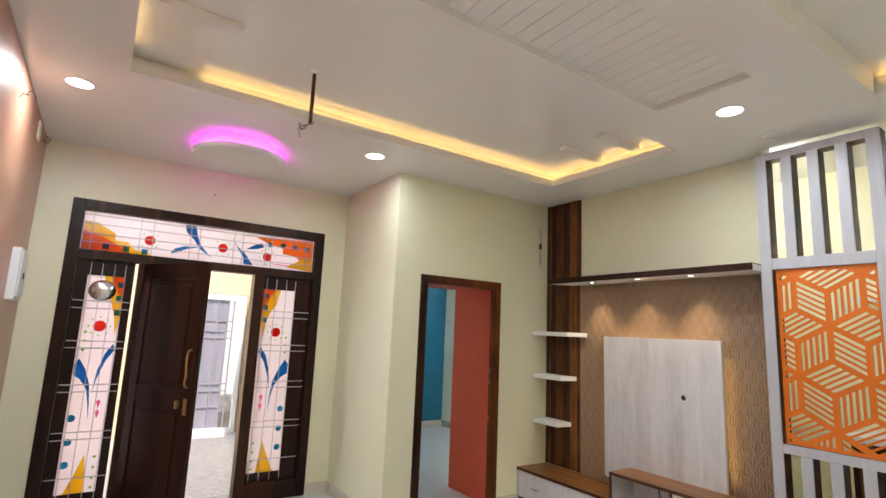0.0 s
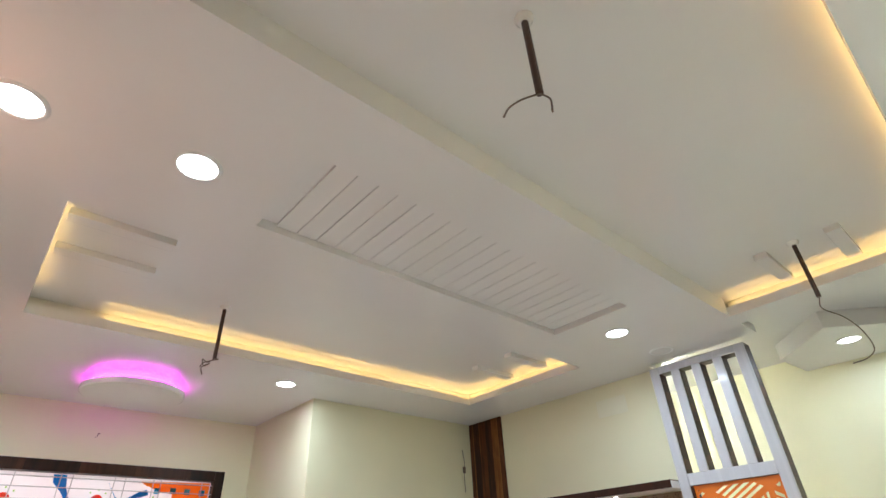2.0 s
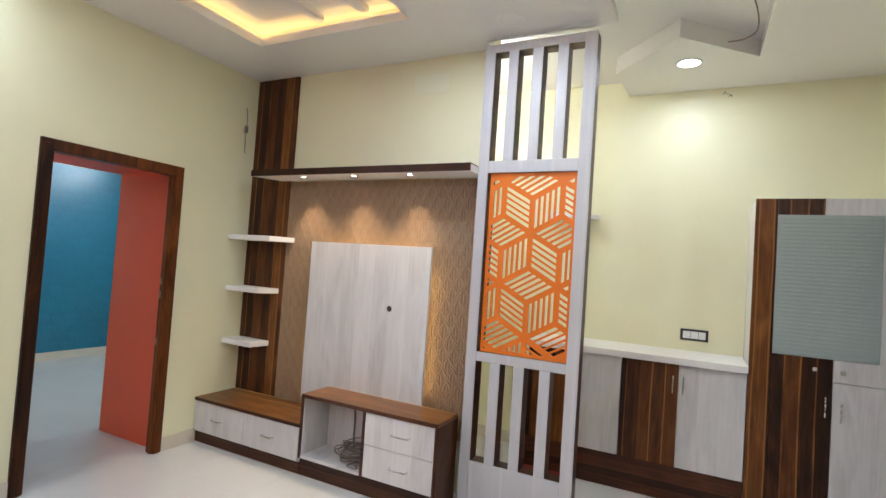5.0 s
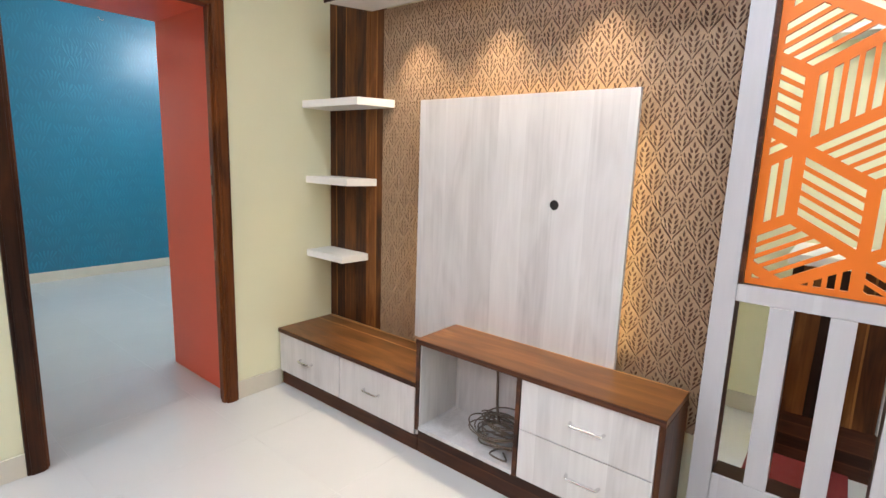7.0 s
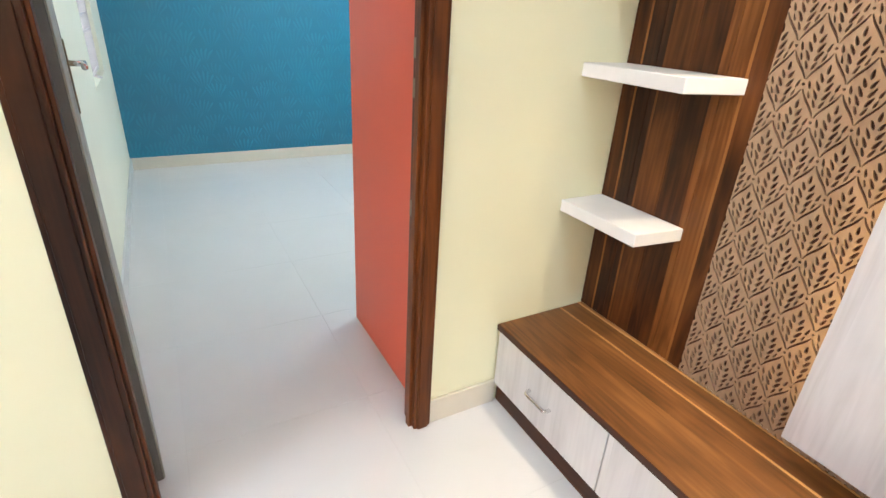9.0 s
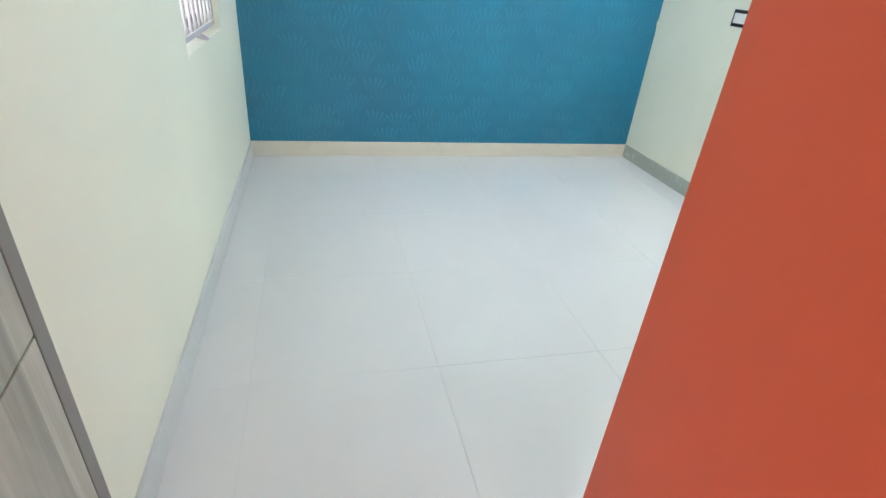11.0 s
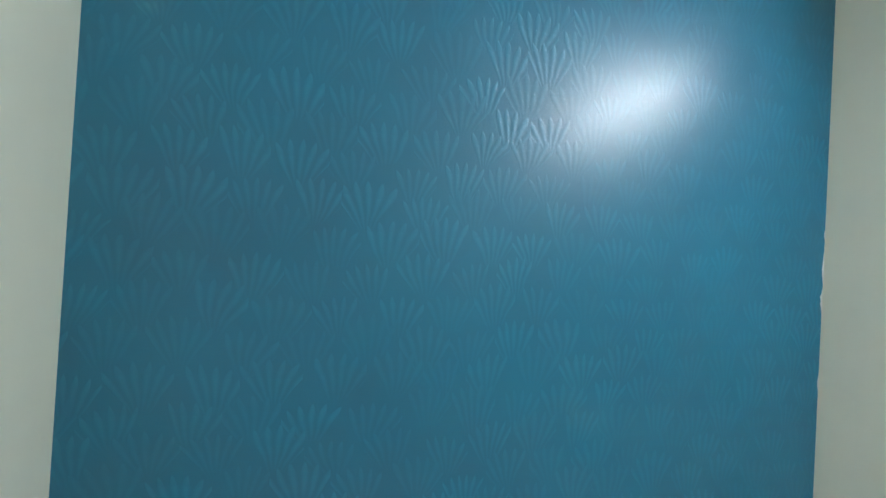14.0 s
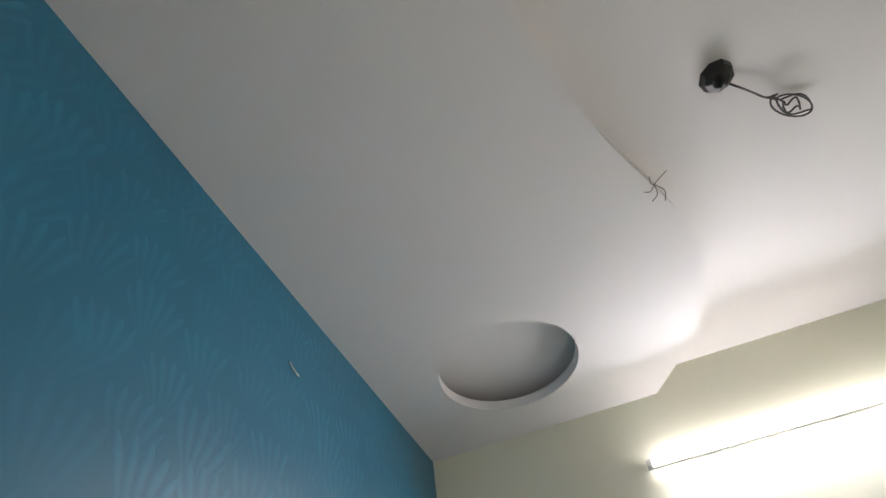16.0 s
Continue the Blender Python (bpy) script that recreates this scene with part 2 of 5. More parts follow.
# ---- mesh helpers ----
def box(bm, x0, x1, y0, y1, z0, z1, bev=0.0):
    m = Matrix.LocRotScale(((x0 + x1) / 2, (y0 + y1) / 2, (z0 + z1) / 2), None, (abs(x1 - x0), abs(y1 - y0), abs(z1 - z0)))
    v = bmesh.ops.create_cube(bm, size=1, matrix=m)["verts"]
    if bev:
        e = list({e for w in v for e in w.link_edges})
        bmesh.ops.bevel(bm, geom=e, offset=bev, segments=2, affect="EDGES", profile=0.6)
    return bm


def bx(x0, x1, y0, y1, z0, z1, bev=0.0):
    return box(bmesh.new(), x0, x1, y0, y1, z0, z1, bev)


def rod(bm, a, b, r, seg=10):
    a, b = Vector(a), Vector(b)
    m = Matrix.Translation((a + b) / 2) @ (b - a).to_track_quat("Z", "Y").to_matrix().to_4x4()
    bmesh.ops.create_cone(bm, cap_ends=True, segments=seg, radius1=r, radius2=r, depth=(b - a).length, matrix=m)
    return bm


def prism(bm, pts, axis, lo, hi):
    """A flat outline pushed along an axis: pts in the other two axes, in order."""
    def at(p, v):
        q = list(p)
        q.insert(axis, v)
        return q
    low, top = [bm.verts.new(at(p, lo)) for p in pts], [bm.verts.new(at(p, hi)) for p in pts]
    bm.faces.new(low), bm.faces.new(top)
    for i in range(len(pts)):
        j = (i + 1) % len(pts)
        bm.faces.new((low[i], low[j], top[j], top[i]))
    bmesh.ops.recalc_face_normals(bm, faces=bm.faces)
    return bm


def tube(bm, pts, r, seg=6):
    """A round wire through points."""
    pts = [Vector(p) for p in pts]
    rings = []
    for i, p in enumerate(pts):
        d = (pts[min(i + 1, len(pts) - 1)] - pts[max(i - 1, 0)]).normalized()
        q = d.to_track_quat("Z", "Y")
        rings.append([bm.verts.new(p + q @ Vector((r * math.cos(k * math.tau / seg), r * math.sin(k * math.tau / seg), 0))) for k in range(seg)])
    for a, b in zip(rings, rings[1:]):
        for k in range(seg):
            bm.faces.new((a[k], a[(k + 1) % seg], b[(k + 1) % seg], b[k]))
    bm.faces.new(rings[0][::-1]), bm.faces.new(rings[-1])
    return bm


def mesh_of(name, bm, material, smooth=False):
    me = bpy.data.meshes.new(name)
    bm.to_mesh(me), bm.free()
    me.materials.append(material)
    if smooth:
        for p in me.polygons:
            p.use_smooth = True
    return me


def part(name, bm, material, parent, label="", smooth=False):
    ob = new(name, mesh_of(name, bm, material, smooth))
    ob.parent = parent
    ob.matrix_parent_inverse = parent.matrix_world.inverted() if parent.parent is None else (parent.parent.matrix_world @ parent.matrix_parent_inverse @ parent.matrix_basis).inverted()
    return tagged(ob, label)


def thing(name, base, label, category, group=""):
    ob = new(name)
    ob.empty_display_size = 0.1
    ob.matrix_world = Matrix.Translation(base)
    ob.location = base
    bpy.context.view_layer.update()
    return tagged(ob, label, category, group)


def solo(name, bm, material, label, category, group="", smooth=False):
    return tagged(new(name, mesh_of(name, bm, material, smooth)), label, category, group)


def setting(name, bm, material, label, category="wall"):
    return tagged(new(name, mesh_of(name, bm, material)), label, category, kind="structure")


# ---- plan ----
XL, XTV, XR = -0.41, 4.02, 5.19          # copper wall, television wall, dining wall
YS, YD, YE = -0.51, 4.06, 5.21          # kitchen wall, bedroom door wall, entrance wall
XB, XW = 2.17, 2.39                     # alcove side, bedroom window wall
XBR, YB, YP = 5.226, 7.72, 4.81         # bedroom far side, blue wall, end of the red portal
C, CU = 2.98, 3.10                      # lower and upper ceiling of the hall
BC, BCU = 2.89, 3.0                     # lower and upper ceiling of the bedroom
TOP = 3.25
DX0, DX1, DH = 2.435, 3.355, 2.095       # bedroom door frame, outside
EX0, EX1, EH = -0.18, 1.94, 2.54        # entrance frame, outside

# hall walls
setting("wall_copper", bx(XL - 0.2, XL, YS - 0.2, YE + 0.23, -0.05, TOP), M_COPPER, "copper brown sheen painted hall wall")
bm = bx(XL, EX0, YE, YE + 0.23, -0.05, TOP)
box(bm, EX1, XB, YE, YE + 0.23, -0.05, TOP)
box(bm, EX0, EX1, YE, YE + 0.23, EH, TOP)
setting("wall_entrance", bm, M_WALL, "pale yellow painted wall round the entrance")
setting("wall_alcove", bx(XB, XW - 0.02, YD + 0.12, YE + 0.23, -0.05, TOP), M_WALL, "pale yellow wall beside the entrance alcove")
setting("wall_bedroom_lining", bx(XW - 0.02, XW, YD + 0.12, YE + 0.232, -0.05, TOP), M_BEDWALL, "cool-tinted plaster on the bedroom side of the alcove wall")
bm = bx(XB, DX0, YD, YD + 0.12, -0.05, TOP)
box(bm, DX1, XTV + 0.12, YD, YD + 0.12, -0.05, TOP)
box(bm, DX0, DX1, YD, YD + 0.12, DH, TOP)
setting("wall_bedroom_door", bm, M_WALL, "pale yellow hall wall with the bedroom doorway")
setting("wall_television", bx(XTV, XTV + 0.12, 1.9, YD, -0.05, TOP), M_WALL, "pale yellow wall behind the television unit")
setting("wall_dining", bx(XR, XR + 0.2, YS - 0.2, YD, -0.05, TOP), M_WALL, "pale yellow dining wall")
setting("wall_dining_end", bx(XTV + 0.12, XR, 2.75, 2.87, -0.05, TOP), M_WALL, "pale yellow wall of the wash corner")
bm = bx(XL - 0.2, 2.9, YS - 0.2, YS, -0.05, TOP)
box(bm, 4.73, XR, YS - 0.2, YS, -0.05, TOP)
box(bm, 2.9, 4.73, YS - 0.2, YS, 2.11, TOP)
setting("wall_kitchen", bm, M_WALL, "pale yellow wall with the kitchen opening")
bm = bx(2.5, 5.4, -2.5, -2.4, -0.05, TOP)
box(bm, 2.4, 2.5, -2.5, YS - 0.2, -0.05, TOP)
box(bm, 5.3, 5.4, -2.4, YS - 0.2, -0.05, TOP)
box(bm, 2.5, 5.3, -2.4, YS - 0.2, TOP - 0.1, TOP)
setting("wall_kitchen_room", bm, M_WHITE, "plain pale walls of the kitchen beyond the opening")

# bedroom walls
WY0, WY1, WZ0, WZ1 = 6.29, 7.07, 0.845, 2.06
bm = bx(XB, XW, YE + 0.232, WY0, -0.05, TOP)
box(bm, XB, XW, WY1, YB, -0.05, TOP)
box(bm, XB, XW, WY0, WY1, -0.05, WZ0)
box(bm, XB, XW, WY0, WY1, WZ1, TOP)
setting("wall_bedroom_window", bm, M_BEDWALL, "cool-tinted bedroom wall with a barred window")
setting("wall_blue", bx(XB, XBR + 0.2, YB, YB + 0.2, -0.05, TOP), M_BLUE, "teal blue accent wall with combed fan texture")
setting("wall_bedroom_side", bx(XBR, XBR + 0.2, YP, YB, -0.05, TOP), M_BEDWALL, "cool-tinted bedroom side wall")
bm = bx(DX1 + 0.02, XBR, YD + 0.12, YP, -0.05, TOP)
setting("wall_portal_block", bm, M_BEDWALL, "cool-tinted wall block beside the bedroom portal")
bm = bx(DX1 - 0.002, DX1 + 0.02, YD + 0.068, YP + 0.003, 0, 2.1)
box(bm, XW, DX1 - 0.002, YD + 0.068, YP + 0.003, 2.06, 2.1)
setting("trim_red_portal", bm, M_RED, "coral red painted reveal of the bedroom doorway", "reveal")
setting("wall_over_portal", bx(XW, DX1 + 0.02, YD + 0.12, YP, 2.1, TOP), M_BEDWALL, "cool-tinted wall over the bedroom portal")

# skirting
def skirting(name, runs, material, label):
    bm = bmesh.new()
    for x0, x1, y0, y1 in runs:
        box(bm, x0, x1, y0, y1, 0.0, 0.1, 0.003)
    setting(name, bm, material, label, "skirting")


skirting("baseboard_hall", [(XL, EX0, YE - 0.012, YE), (EX1, XB, YE - 0.012, YE), (XB - 0.012, XB, YD - 0.012, YE - 0.012), (XB, DX0, YD - 0.012, YD),
                            (DX1, 3.63, YD - 0.012, YD), (XL, XL + 0.012, YS, YE - 0.012), (XR - 0.012, XR, 1.75, 2.75), (XTV + 0.12, XTV + 0.132, 1.9, 2.75), (XTV + 0.12, XR - 0.012, 2.738, 2.75)], M_SKIRT, "cream tile skirting of the hall")
skirting("baseboard_bedroom", [(XW, XBR, YB - 0.012, YB)], M_SKIRT, "cream tile skirting under the blue wall")
skirting("baseboard_window_side", [(XW, XW + 0.012, YP + 0.1, YB - 0.012)], plain("pale_grey_skirting_tile", (0.58, 0.59, 0.57), 0.5), "pale grey tile skirting under the window")
skirting("baseboard_bedroom_sides", [(XBR - 0.012, XBR, YP, YB - 0.012), (DX1 + 0.03, XBR - 0.012, YP, YP + 0.012)], M_SKIRTG, "grey green tile skirting of the bedroom")

# hall ceiling: a lower sheet with two trays, an upper sheet above them
TX0, TX1, TA0, TA1, TB0, TB1 = 0.08, 3.46, 2.235, 3.475, -0.012, 1.085
PX0, PX1, PY0, PY1 = 0.72, 2.775, 1.40, 1.94
bm = bmesh.new()
L = C + 0.06
box(bm, XL, TX0, YS, YE, C, L)
box(bm, TX0, XB, TA1, YE, C, L)
box(bm, XB, XTV, TA1, YD, C, L)
box(bm, TX1, XTV, 1.9, TA1, C, L)
box(bm, TX1, 3.9, TB1, 1.9, C, L)
box(bm, TX1, 3.64, YS, TB1, C, L)
box(bm, TX0, TX1, YS, TB0, C, L)
for x0, x1, y0, y1 in ((TX0, TX1, TB1, PY0), (TX0, TX1, PY1, TA0), (TX0, PX0, PY0, PY1), (PX1, TX1, PY0, PY1)):
    box(bm, x0, x1, y0, y1, C, CU)
box(bm, 3.64, XR, YS, 0.31, C, CU)
prism(bm, [(4.64, 0.31), (4.20, 0.765), (4.68, 1.2), (XR, 1.165), (XR, 0.31)], 2, C, CU)
box(bm, PX0, PX1, PY0, PY1, C + 0.046, CU)
n = 20
for i in range(n):
    x0 = PX0 + 0.085 + i * (PX1 - PX0 - 0.095) / n
    box(bm, x0 + 0.0018, x0 + (PX1 - PX0 - 0.095) / n - 0.0018, PY0 + 0.002, PY1 - 0.002, C + 0.032, C + 0.0505, 0.002)
for x0, x1, ys in ((TX0 + 0.015, 0.535, (2.49, 2.83)), (3.0, TX1 - 0.015, (2.56, 2.92)), (3.03, TX1 - 0.015, (0.355, 0.70)), (TX0 + 0.015, 0.535, (0.345, 0.69))):
    for yc in ys:
        box(bm, x0, x1, yc - 0.035, yc + 0.035, CU - 0.035, CU, 0.004)
box(bm, XL, XR, YS, YE, CU, TOP - 0.02)
tr = 0.062
box(bm, TX0, TX1 + tr, TA1 + tr, TA1 + tr + 0.03, L, CU)
box(bm, TX1 + tr, TX1 + tr + 0.03, TA0, TA1 + tr, L, CU)
box(bm, TX0 - tr - 0.03, TX0 - tr, TB0 - tr, TA1 + tr, L, CU)
box(bm, TX1 + tr, TX1 + tr + 0.03, TB0 - tr, TB1, L, CU)
box(bm, TX0, TX1 + tr, TB0 - tr - 0.03, TB0 - tr, L, CU)
setting("ceiling", bm, M_CEIL, "white false ceiling with two recessed trays and a grooved middle panel", "ceiling")

# bedroom ceiling: upper sheet and a curved drop with a round hole
setting("ceiling_bedroom", bx(XW, XBR, YP, YB, BCU, TOP - 0.02), M_BEDCEIL, "white bedroom ceiling", "ceiling")


def curved_drop():
    """A board along the blue wall with a waving free edge and a round recess."""
    def edge(x):
        s = [(2.39, 6.93), (3.0, 6.88), (3.4, 6.81), (3.83, 6.66), (4.2, 6.46), (4.40, 6.40), (4.6, 6.385), (4.85, 6.43), (5.05, 6.53), (5.226, 6.63)]
        for (a, b), (c, d) in zip(s, s[1:]):
            if x <= c:
                u = (x - a) / (c - a)
                return b + (d - b) * u
        return s[-1][1]
    xs = [XW + (XBR - XW) * i / 60 for i in range(61)]
    ys = [edge(x) for x in xs]
    for _ in range(3):
        ys = [ys[0]] + [(ys[i - 1] + 2 * ys[i] + ys[i + 1]) / 4 for i in range(1, 60)] + [ys[-1]]
    free = list(zip(xs, ys))
    hc, hr = (4.71, 7.185), 0.285
    ring = [(hc[0] + hr * math.cos(k * math.tau / 64), hc[1] + hr * math.sin(k * math.tau / 64)) for k in range(64)]
    outer = free + [(XBR, YB), (XW, YB)]
    bm = bmesh.new()
    sheet_with_holes(bm, outer, [ring], lambda p, d: (p[0], p[1], BC + d), 0.045)
    # skirt that closes the free edge
    for (a, b), (c, d) in zip(free, free[1:]):
        f = [bm.verts.new(p) for p in ((a, b, BC + 0.03), (c, d, BC + 0.03), (c, d, BCU), (a, b, BCU))]
        g = [bm.verts.new(p) for p in ((a, b + 0.02, BC + 0.03), (c, d + 0.02, BC + 0.03), (c, d + 0.02, BCU), (a, b + 0.02, BCU))]
        bm.faces.new(f), bm.faces.new(g[::-1])
    return bm


def sheet_with_holes(bm, outer, holes, place, depth):
    """A board with cut-outs: outline and holes in two axes; place(p, d) sets a point d deep."""
    from mathutils.geometry import delaunay_2d_cdt
    pts, edges = [], []
    for loop in [outer, *holes]:
        s = len(pts)
        pts += [Vector(p) for p in loop]
        edges += [(s + i, s + (i + 1) % len(loop)) for i in range(len(loop))]
    co, es, fs, *_ = delaunay_2d_cdt(pts, edges, [], 0, 1e-6)

    def within(p, loop):
        c = False
        for (ax, ay), (cx, cy) in zip(loop, loop[1:] + loop[:1]):
            if (ay > p[1]) != (cy > p[1]) and p[0] < (cx - ax) * (p[1] - ay) / (cy - ay) + ax:
                c = not c
        return c
    boxes = [(min(p[0] for p in h), max(p[0] for p in h), min(p[1] for p in h), max(p[1] for p in h)) for h in holes]
    keep = []
    for f in fs:
        m = sum((co[i] for i in f), Vector((0, 0))) / len(f)
        if within(m, outer) and not any(b[0] <= m.x <= b[1] and b[2] <= m.y <= b[3] and within(m, h) for b, h in zip(boxes, holes)):
            keep.append(f)
    front, back = [bm.verts.new(place(p, 0)) for p in co], [bm.verts.new(place(p, depth)) for p in co]
    count = {}
    for f in keep:
        bm.faces.new([front[i] for i in f]), bm.faces.new([back[i] for i in reversed(f)])
        for i, j in zip(f, f[1:] + f[:1]):
            count[(i, j)] = count.get((i, j), 0) + 1
    for i, j in count:
        if (j, i) not in count:
            bm.faces.new((front[j], front[i], back[i], back[j]))
    loose = [v for v in bm.verts if not v.link_faces]
    bmesh.ops.delete(bm, geom=loose, context="VERTS")
    bmesh.ops.recalc_face_normals(bm, faces=bm.faces)
    return bm


setting("ceiling_bedroom_drop", curved_drop(), M_BEDCEIL, "white curved false ceiling with a round cut-out", "ceiling")

# ---- lamps of the hall ----
def downlight(x, y, z, lit=True, power=1.0):
    d = thing("downlight", (x, y, z), "round recessed ceiling downlight, lit white" if lit else "round recessed ceiling downlight, switched off", "downlight", "hall downlights")
    bm = bmesh.new()
    prof = [(0.069, -0.001), (0.070, -0.006), (0.080, -0.007), (0.086, 0.0)]
    rings = [[bm.verts.new((x + r * math.cos(k * math.tau / 32), y + r * math.sin(k * math.tau / 32), z + h)) for k in range(32)] for r, h in prof]
    for a, b in zip(rings, rings[1:]):
        for k in range(32):
            bm.faces.new((a[k], a[(k + 1) % 32], b[(k + 1) % 32], b[k]))
    part("rim", bm, M_PLASTIC, d, "white rim", True)
    bm = bmesh.new()
    bmesh.ops.create_circle(bm, cap_ends=True, segments=32, radius=0.070, matrix=Matrix.Translation((x, y, z - 0.003)))
    part("diffuser", bm, M_LAMP if lit else M_CEIL, d)
    if lit:
        lamp("downlight_lamp", "AREA", Matrix.Translation((x, y, z - 0.012)), DOWNLIGHT_W * power, (0.90, 1.0, 1.10), 0.14)


for x, y, lit in ((-0.165, 3.85, 1), (1.80, 3.83, 0.6), (-0.13, 1.75, 1), (0.40, 1.715, 1), (3.09, 1.67, 1), (1.77, -0.23, 1), (3.66, 1.66, 0), (3.63, -0.24, 0)):
    downlight(x, y, C, lit > 0, lit)
downlight(4.62, 0.72, C, True, 0.42)


def led_strip(name, bm, material, label):
    return solo(name, bm, material, label, "led strip")


H0 = L + 0.001
led_strip("cove_led_strip", bx(0.45, TX1 + 0.04, TA1 + 0.028, TA1 + 0.04, H0, H0 + 0.008), M_LED, "warm led strip hidden above the tray edge")
led_strip("cove_led_strip", bx(TX1 + 0.028, TX1 + 0.04, TA0 + 0.02, TA1 + 0.02, H0, H0 + 0.008), M_LED, "warm led strip hidden above the tray edge")
led_strip("cove_led_strip", bx(TX0 - 0.04, TX0 - 0.028, TA0 + 0.02, TA1 - 0.15, H0, H0 + 0.008), M_LED, "warm led strip hidden above the tray edge")
led_strip("cove_led_strip", bx(TX1 + 0.028, TX1 + 0.04, TB0, TB1 - 0.02, H0, H0 + 0.008), M_LED, "warm led strip hidden above the tray edge")
led_strip("cove_led_strip", bx(0.6, TX1 + 0.04, TB0 - 0.04, TB0 - 0.028, H0, H0 + 0.008), M_LED, "warm led strip hidden above the tray edge")

# round drum with a magenta ring of light
def disc_stack(x, y, prof, seg=48):
    bm = bmesh.new()
    rings = [[bm.verts.new((x + r * math.cos(k * math.tau / seg), y + r * math.sin(k * math.tau / seg), h)) for k in range(seg)] for r, h in prof]
    for a, b in zip(rings, rings[1:]):
        for k in range(seg):
            bm.faces.new((a[k], a[(k + 1) % seg], b[(k + 1) % seg], b[k]))
    bm.faces.new(rings[0]), bm.faces.new(rings[-1])
    bmesh.ops.recalc_face_normals(bm, faces=bm.faces)
    return bm


DXC, DYC = 0.885, 4.42
drum = thing("ceiling_drum_light", (DXC, DYC, C), "round white hanging ceiling drum with a magenta glow round it", "ceiling light")
part("drum", disc_stack(DXC, DYC, [(0.335, C - 0.10), (0.345, C - 0.095), (0.345, C - 0.062), (0.335, C - 0.058)]), M_CEIL, drum)
part("core", disc_stack(DXC, DYC, [(0.20, C - 0.06), (0.20, C)]), M_CEIL, drum)
part("led_ring", disc_stack(DXC, DYC, [(0.215, C - 0.052), (0.285, C - 0.052), (0.285, C - 0.022), (0.215, C - 0.022)]), M_PINK, drum, "magenta led ring")


def fan_rod(x, y, z0, length, loops):
    """A capped conduit left for a fan, with loose wires."""
    f = thing("fan_conduit", (x, y, CU), "brown conduit hanging from the ceiling with loose wire ends", "conduit", "fan conduits")
    part("pipe", rod(bmesh.new(), (x, y, CU), (x, y, z0), 0.011, 12), M_PIPE, f)
    part("rose", disc_stack(x, y, [(0.02, CU - 0.02), (0.03, CU - 0.004), (0.03, CU)], 16), M_CEIL, f)
    for pts in loops:
        part("wire", tube(bmesh.new(), [(x + a, y + b, z0 + c) for a, b, c in pts], 0.0028), M_WIRE, f, smooth=True)


def soft(pts, n=6):
    """Points along a smooth curve through the given ones."""
    p = [Vector(q) for q in pts]
    p = [p[0] * 2 - p[1], *p, p[-1] * 2 - p[-2]]
    out = []
    for i in range(1, len(p) - 2):
        for k in range(n):
            t = k / n
            out.append(0.5 * ((2 * p[i]) + (p[i + 1] - p[i - 1]) * t + (2 * p[i - 1] - 5 * p[i] + 4 * p[i + 1] - p[i + 2]) * t * t + (3 * p[i] - p[i - 1] - 3 * p[i + 1] + p[i + 2]) * t ** 3))
    return out + [p[-2]]


fan_rod(0.99, 3.03, 2.77, 0.33, [soft([(0, 0, 0), (-0.03, 0.02, -0.02), (-0.06, 0.01, -0.01), (-0.05, 0, -0.05), (-0.02, 0.0, -0.03), (-0.06, 0, -0.06), (-0.05, 0, -0.10)]),
                                 soft([(0, 0, 0), (0.01, -0.03, -0.01), (-0.05, 0.0, -0.03), (-0.07, 0.0, -0.06)])])
fan_rod(0.95, 0.60, 2.765, 0.33, [soft([(0, 0, 0), (-0.03, 0.04, -0.01), (-0.05, 0.07, -0.03), (-0.06, 0.085, -0.06)]), soft([(0, 0, 0), (0.012, -0.02, -0.03), (0.01, -0.02, -0.08)])])
fan_rod(3.06, 0.54, 2.775, 0.33, [soft([(0, 0, 0), (0.0, 0.01, -0.06), (0.03, -0.05, -0.12), (0.04, -0.09, -0.2), (0.05, -0.10, -0.29), (0.04, -0.06, -0.33), (0.03, 0.0, -0.34)])])

# ---- television unit ----
UF = 3.625   # front of the drawers
low = thing("low_cabinet", (3.8, 3.51, 0), "low white laminate drawer cabinet with a striped teak top", "cabinet")
part("plinth", bx(UF + 0.02, XTV, 2.99, YD - 0.002, 0, 0.085, 0.002), M_TEAKD, low, "dark teak plinth")
part("body", bx(UF + 0.018, XTV - 0.03, 2.988, YD - 0.004, 0.085, 0.322), M_WHITEWOOD, low)
part("tabletop", bx(UF - 0.004, XTV - 0.012, 2.988, YD - 0.002, 0.322, 0.347, 0.003), M_TEAKH, low, "striped teak top")
part("edge_strip", bx(UF - 0.007, UF - 0.0035, 2.988, YD - 0.002, 0.3235, 0.3455), M_TEAKD, low, "dark teak edge")


def pull(y, z, half, parent, x=UF):
    pts = soft([(x + 0.002, y - half, z), (x - 0.018, y - half + 0.004, z), (x - 0.024, y - half + 0.02, z), (x - 0.024, y + half - 0.02, z), (x - 0.018, y + half - 0.004, z), (x + 0.002, y + half, z)], 5)
    return part("handle", tube(bmesh.new(), pts, 0.0060, 8), M_CHROME, parent, "chrome handle", True)


for y0, y1, hy in ((3.522, 4.052, 3.80), (2.994, 3.518, 3.275)):
    d = part("drawer", bx(UF, UF + 0.018, y0, y1, 0.09, 0.32, 0.002), M_WHITEWOOD, low)
    pull(hy, 0.205, 0.052, d)

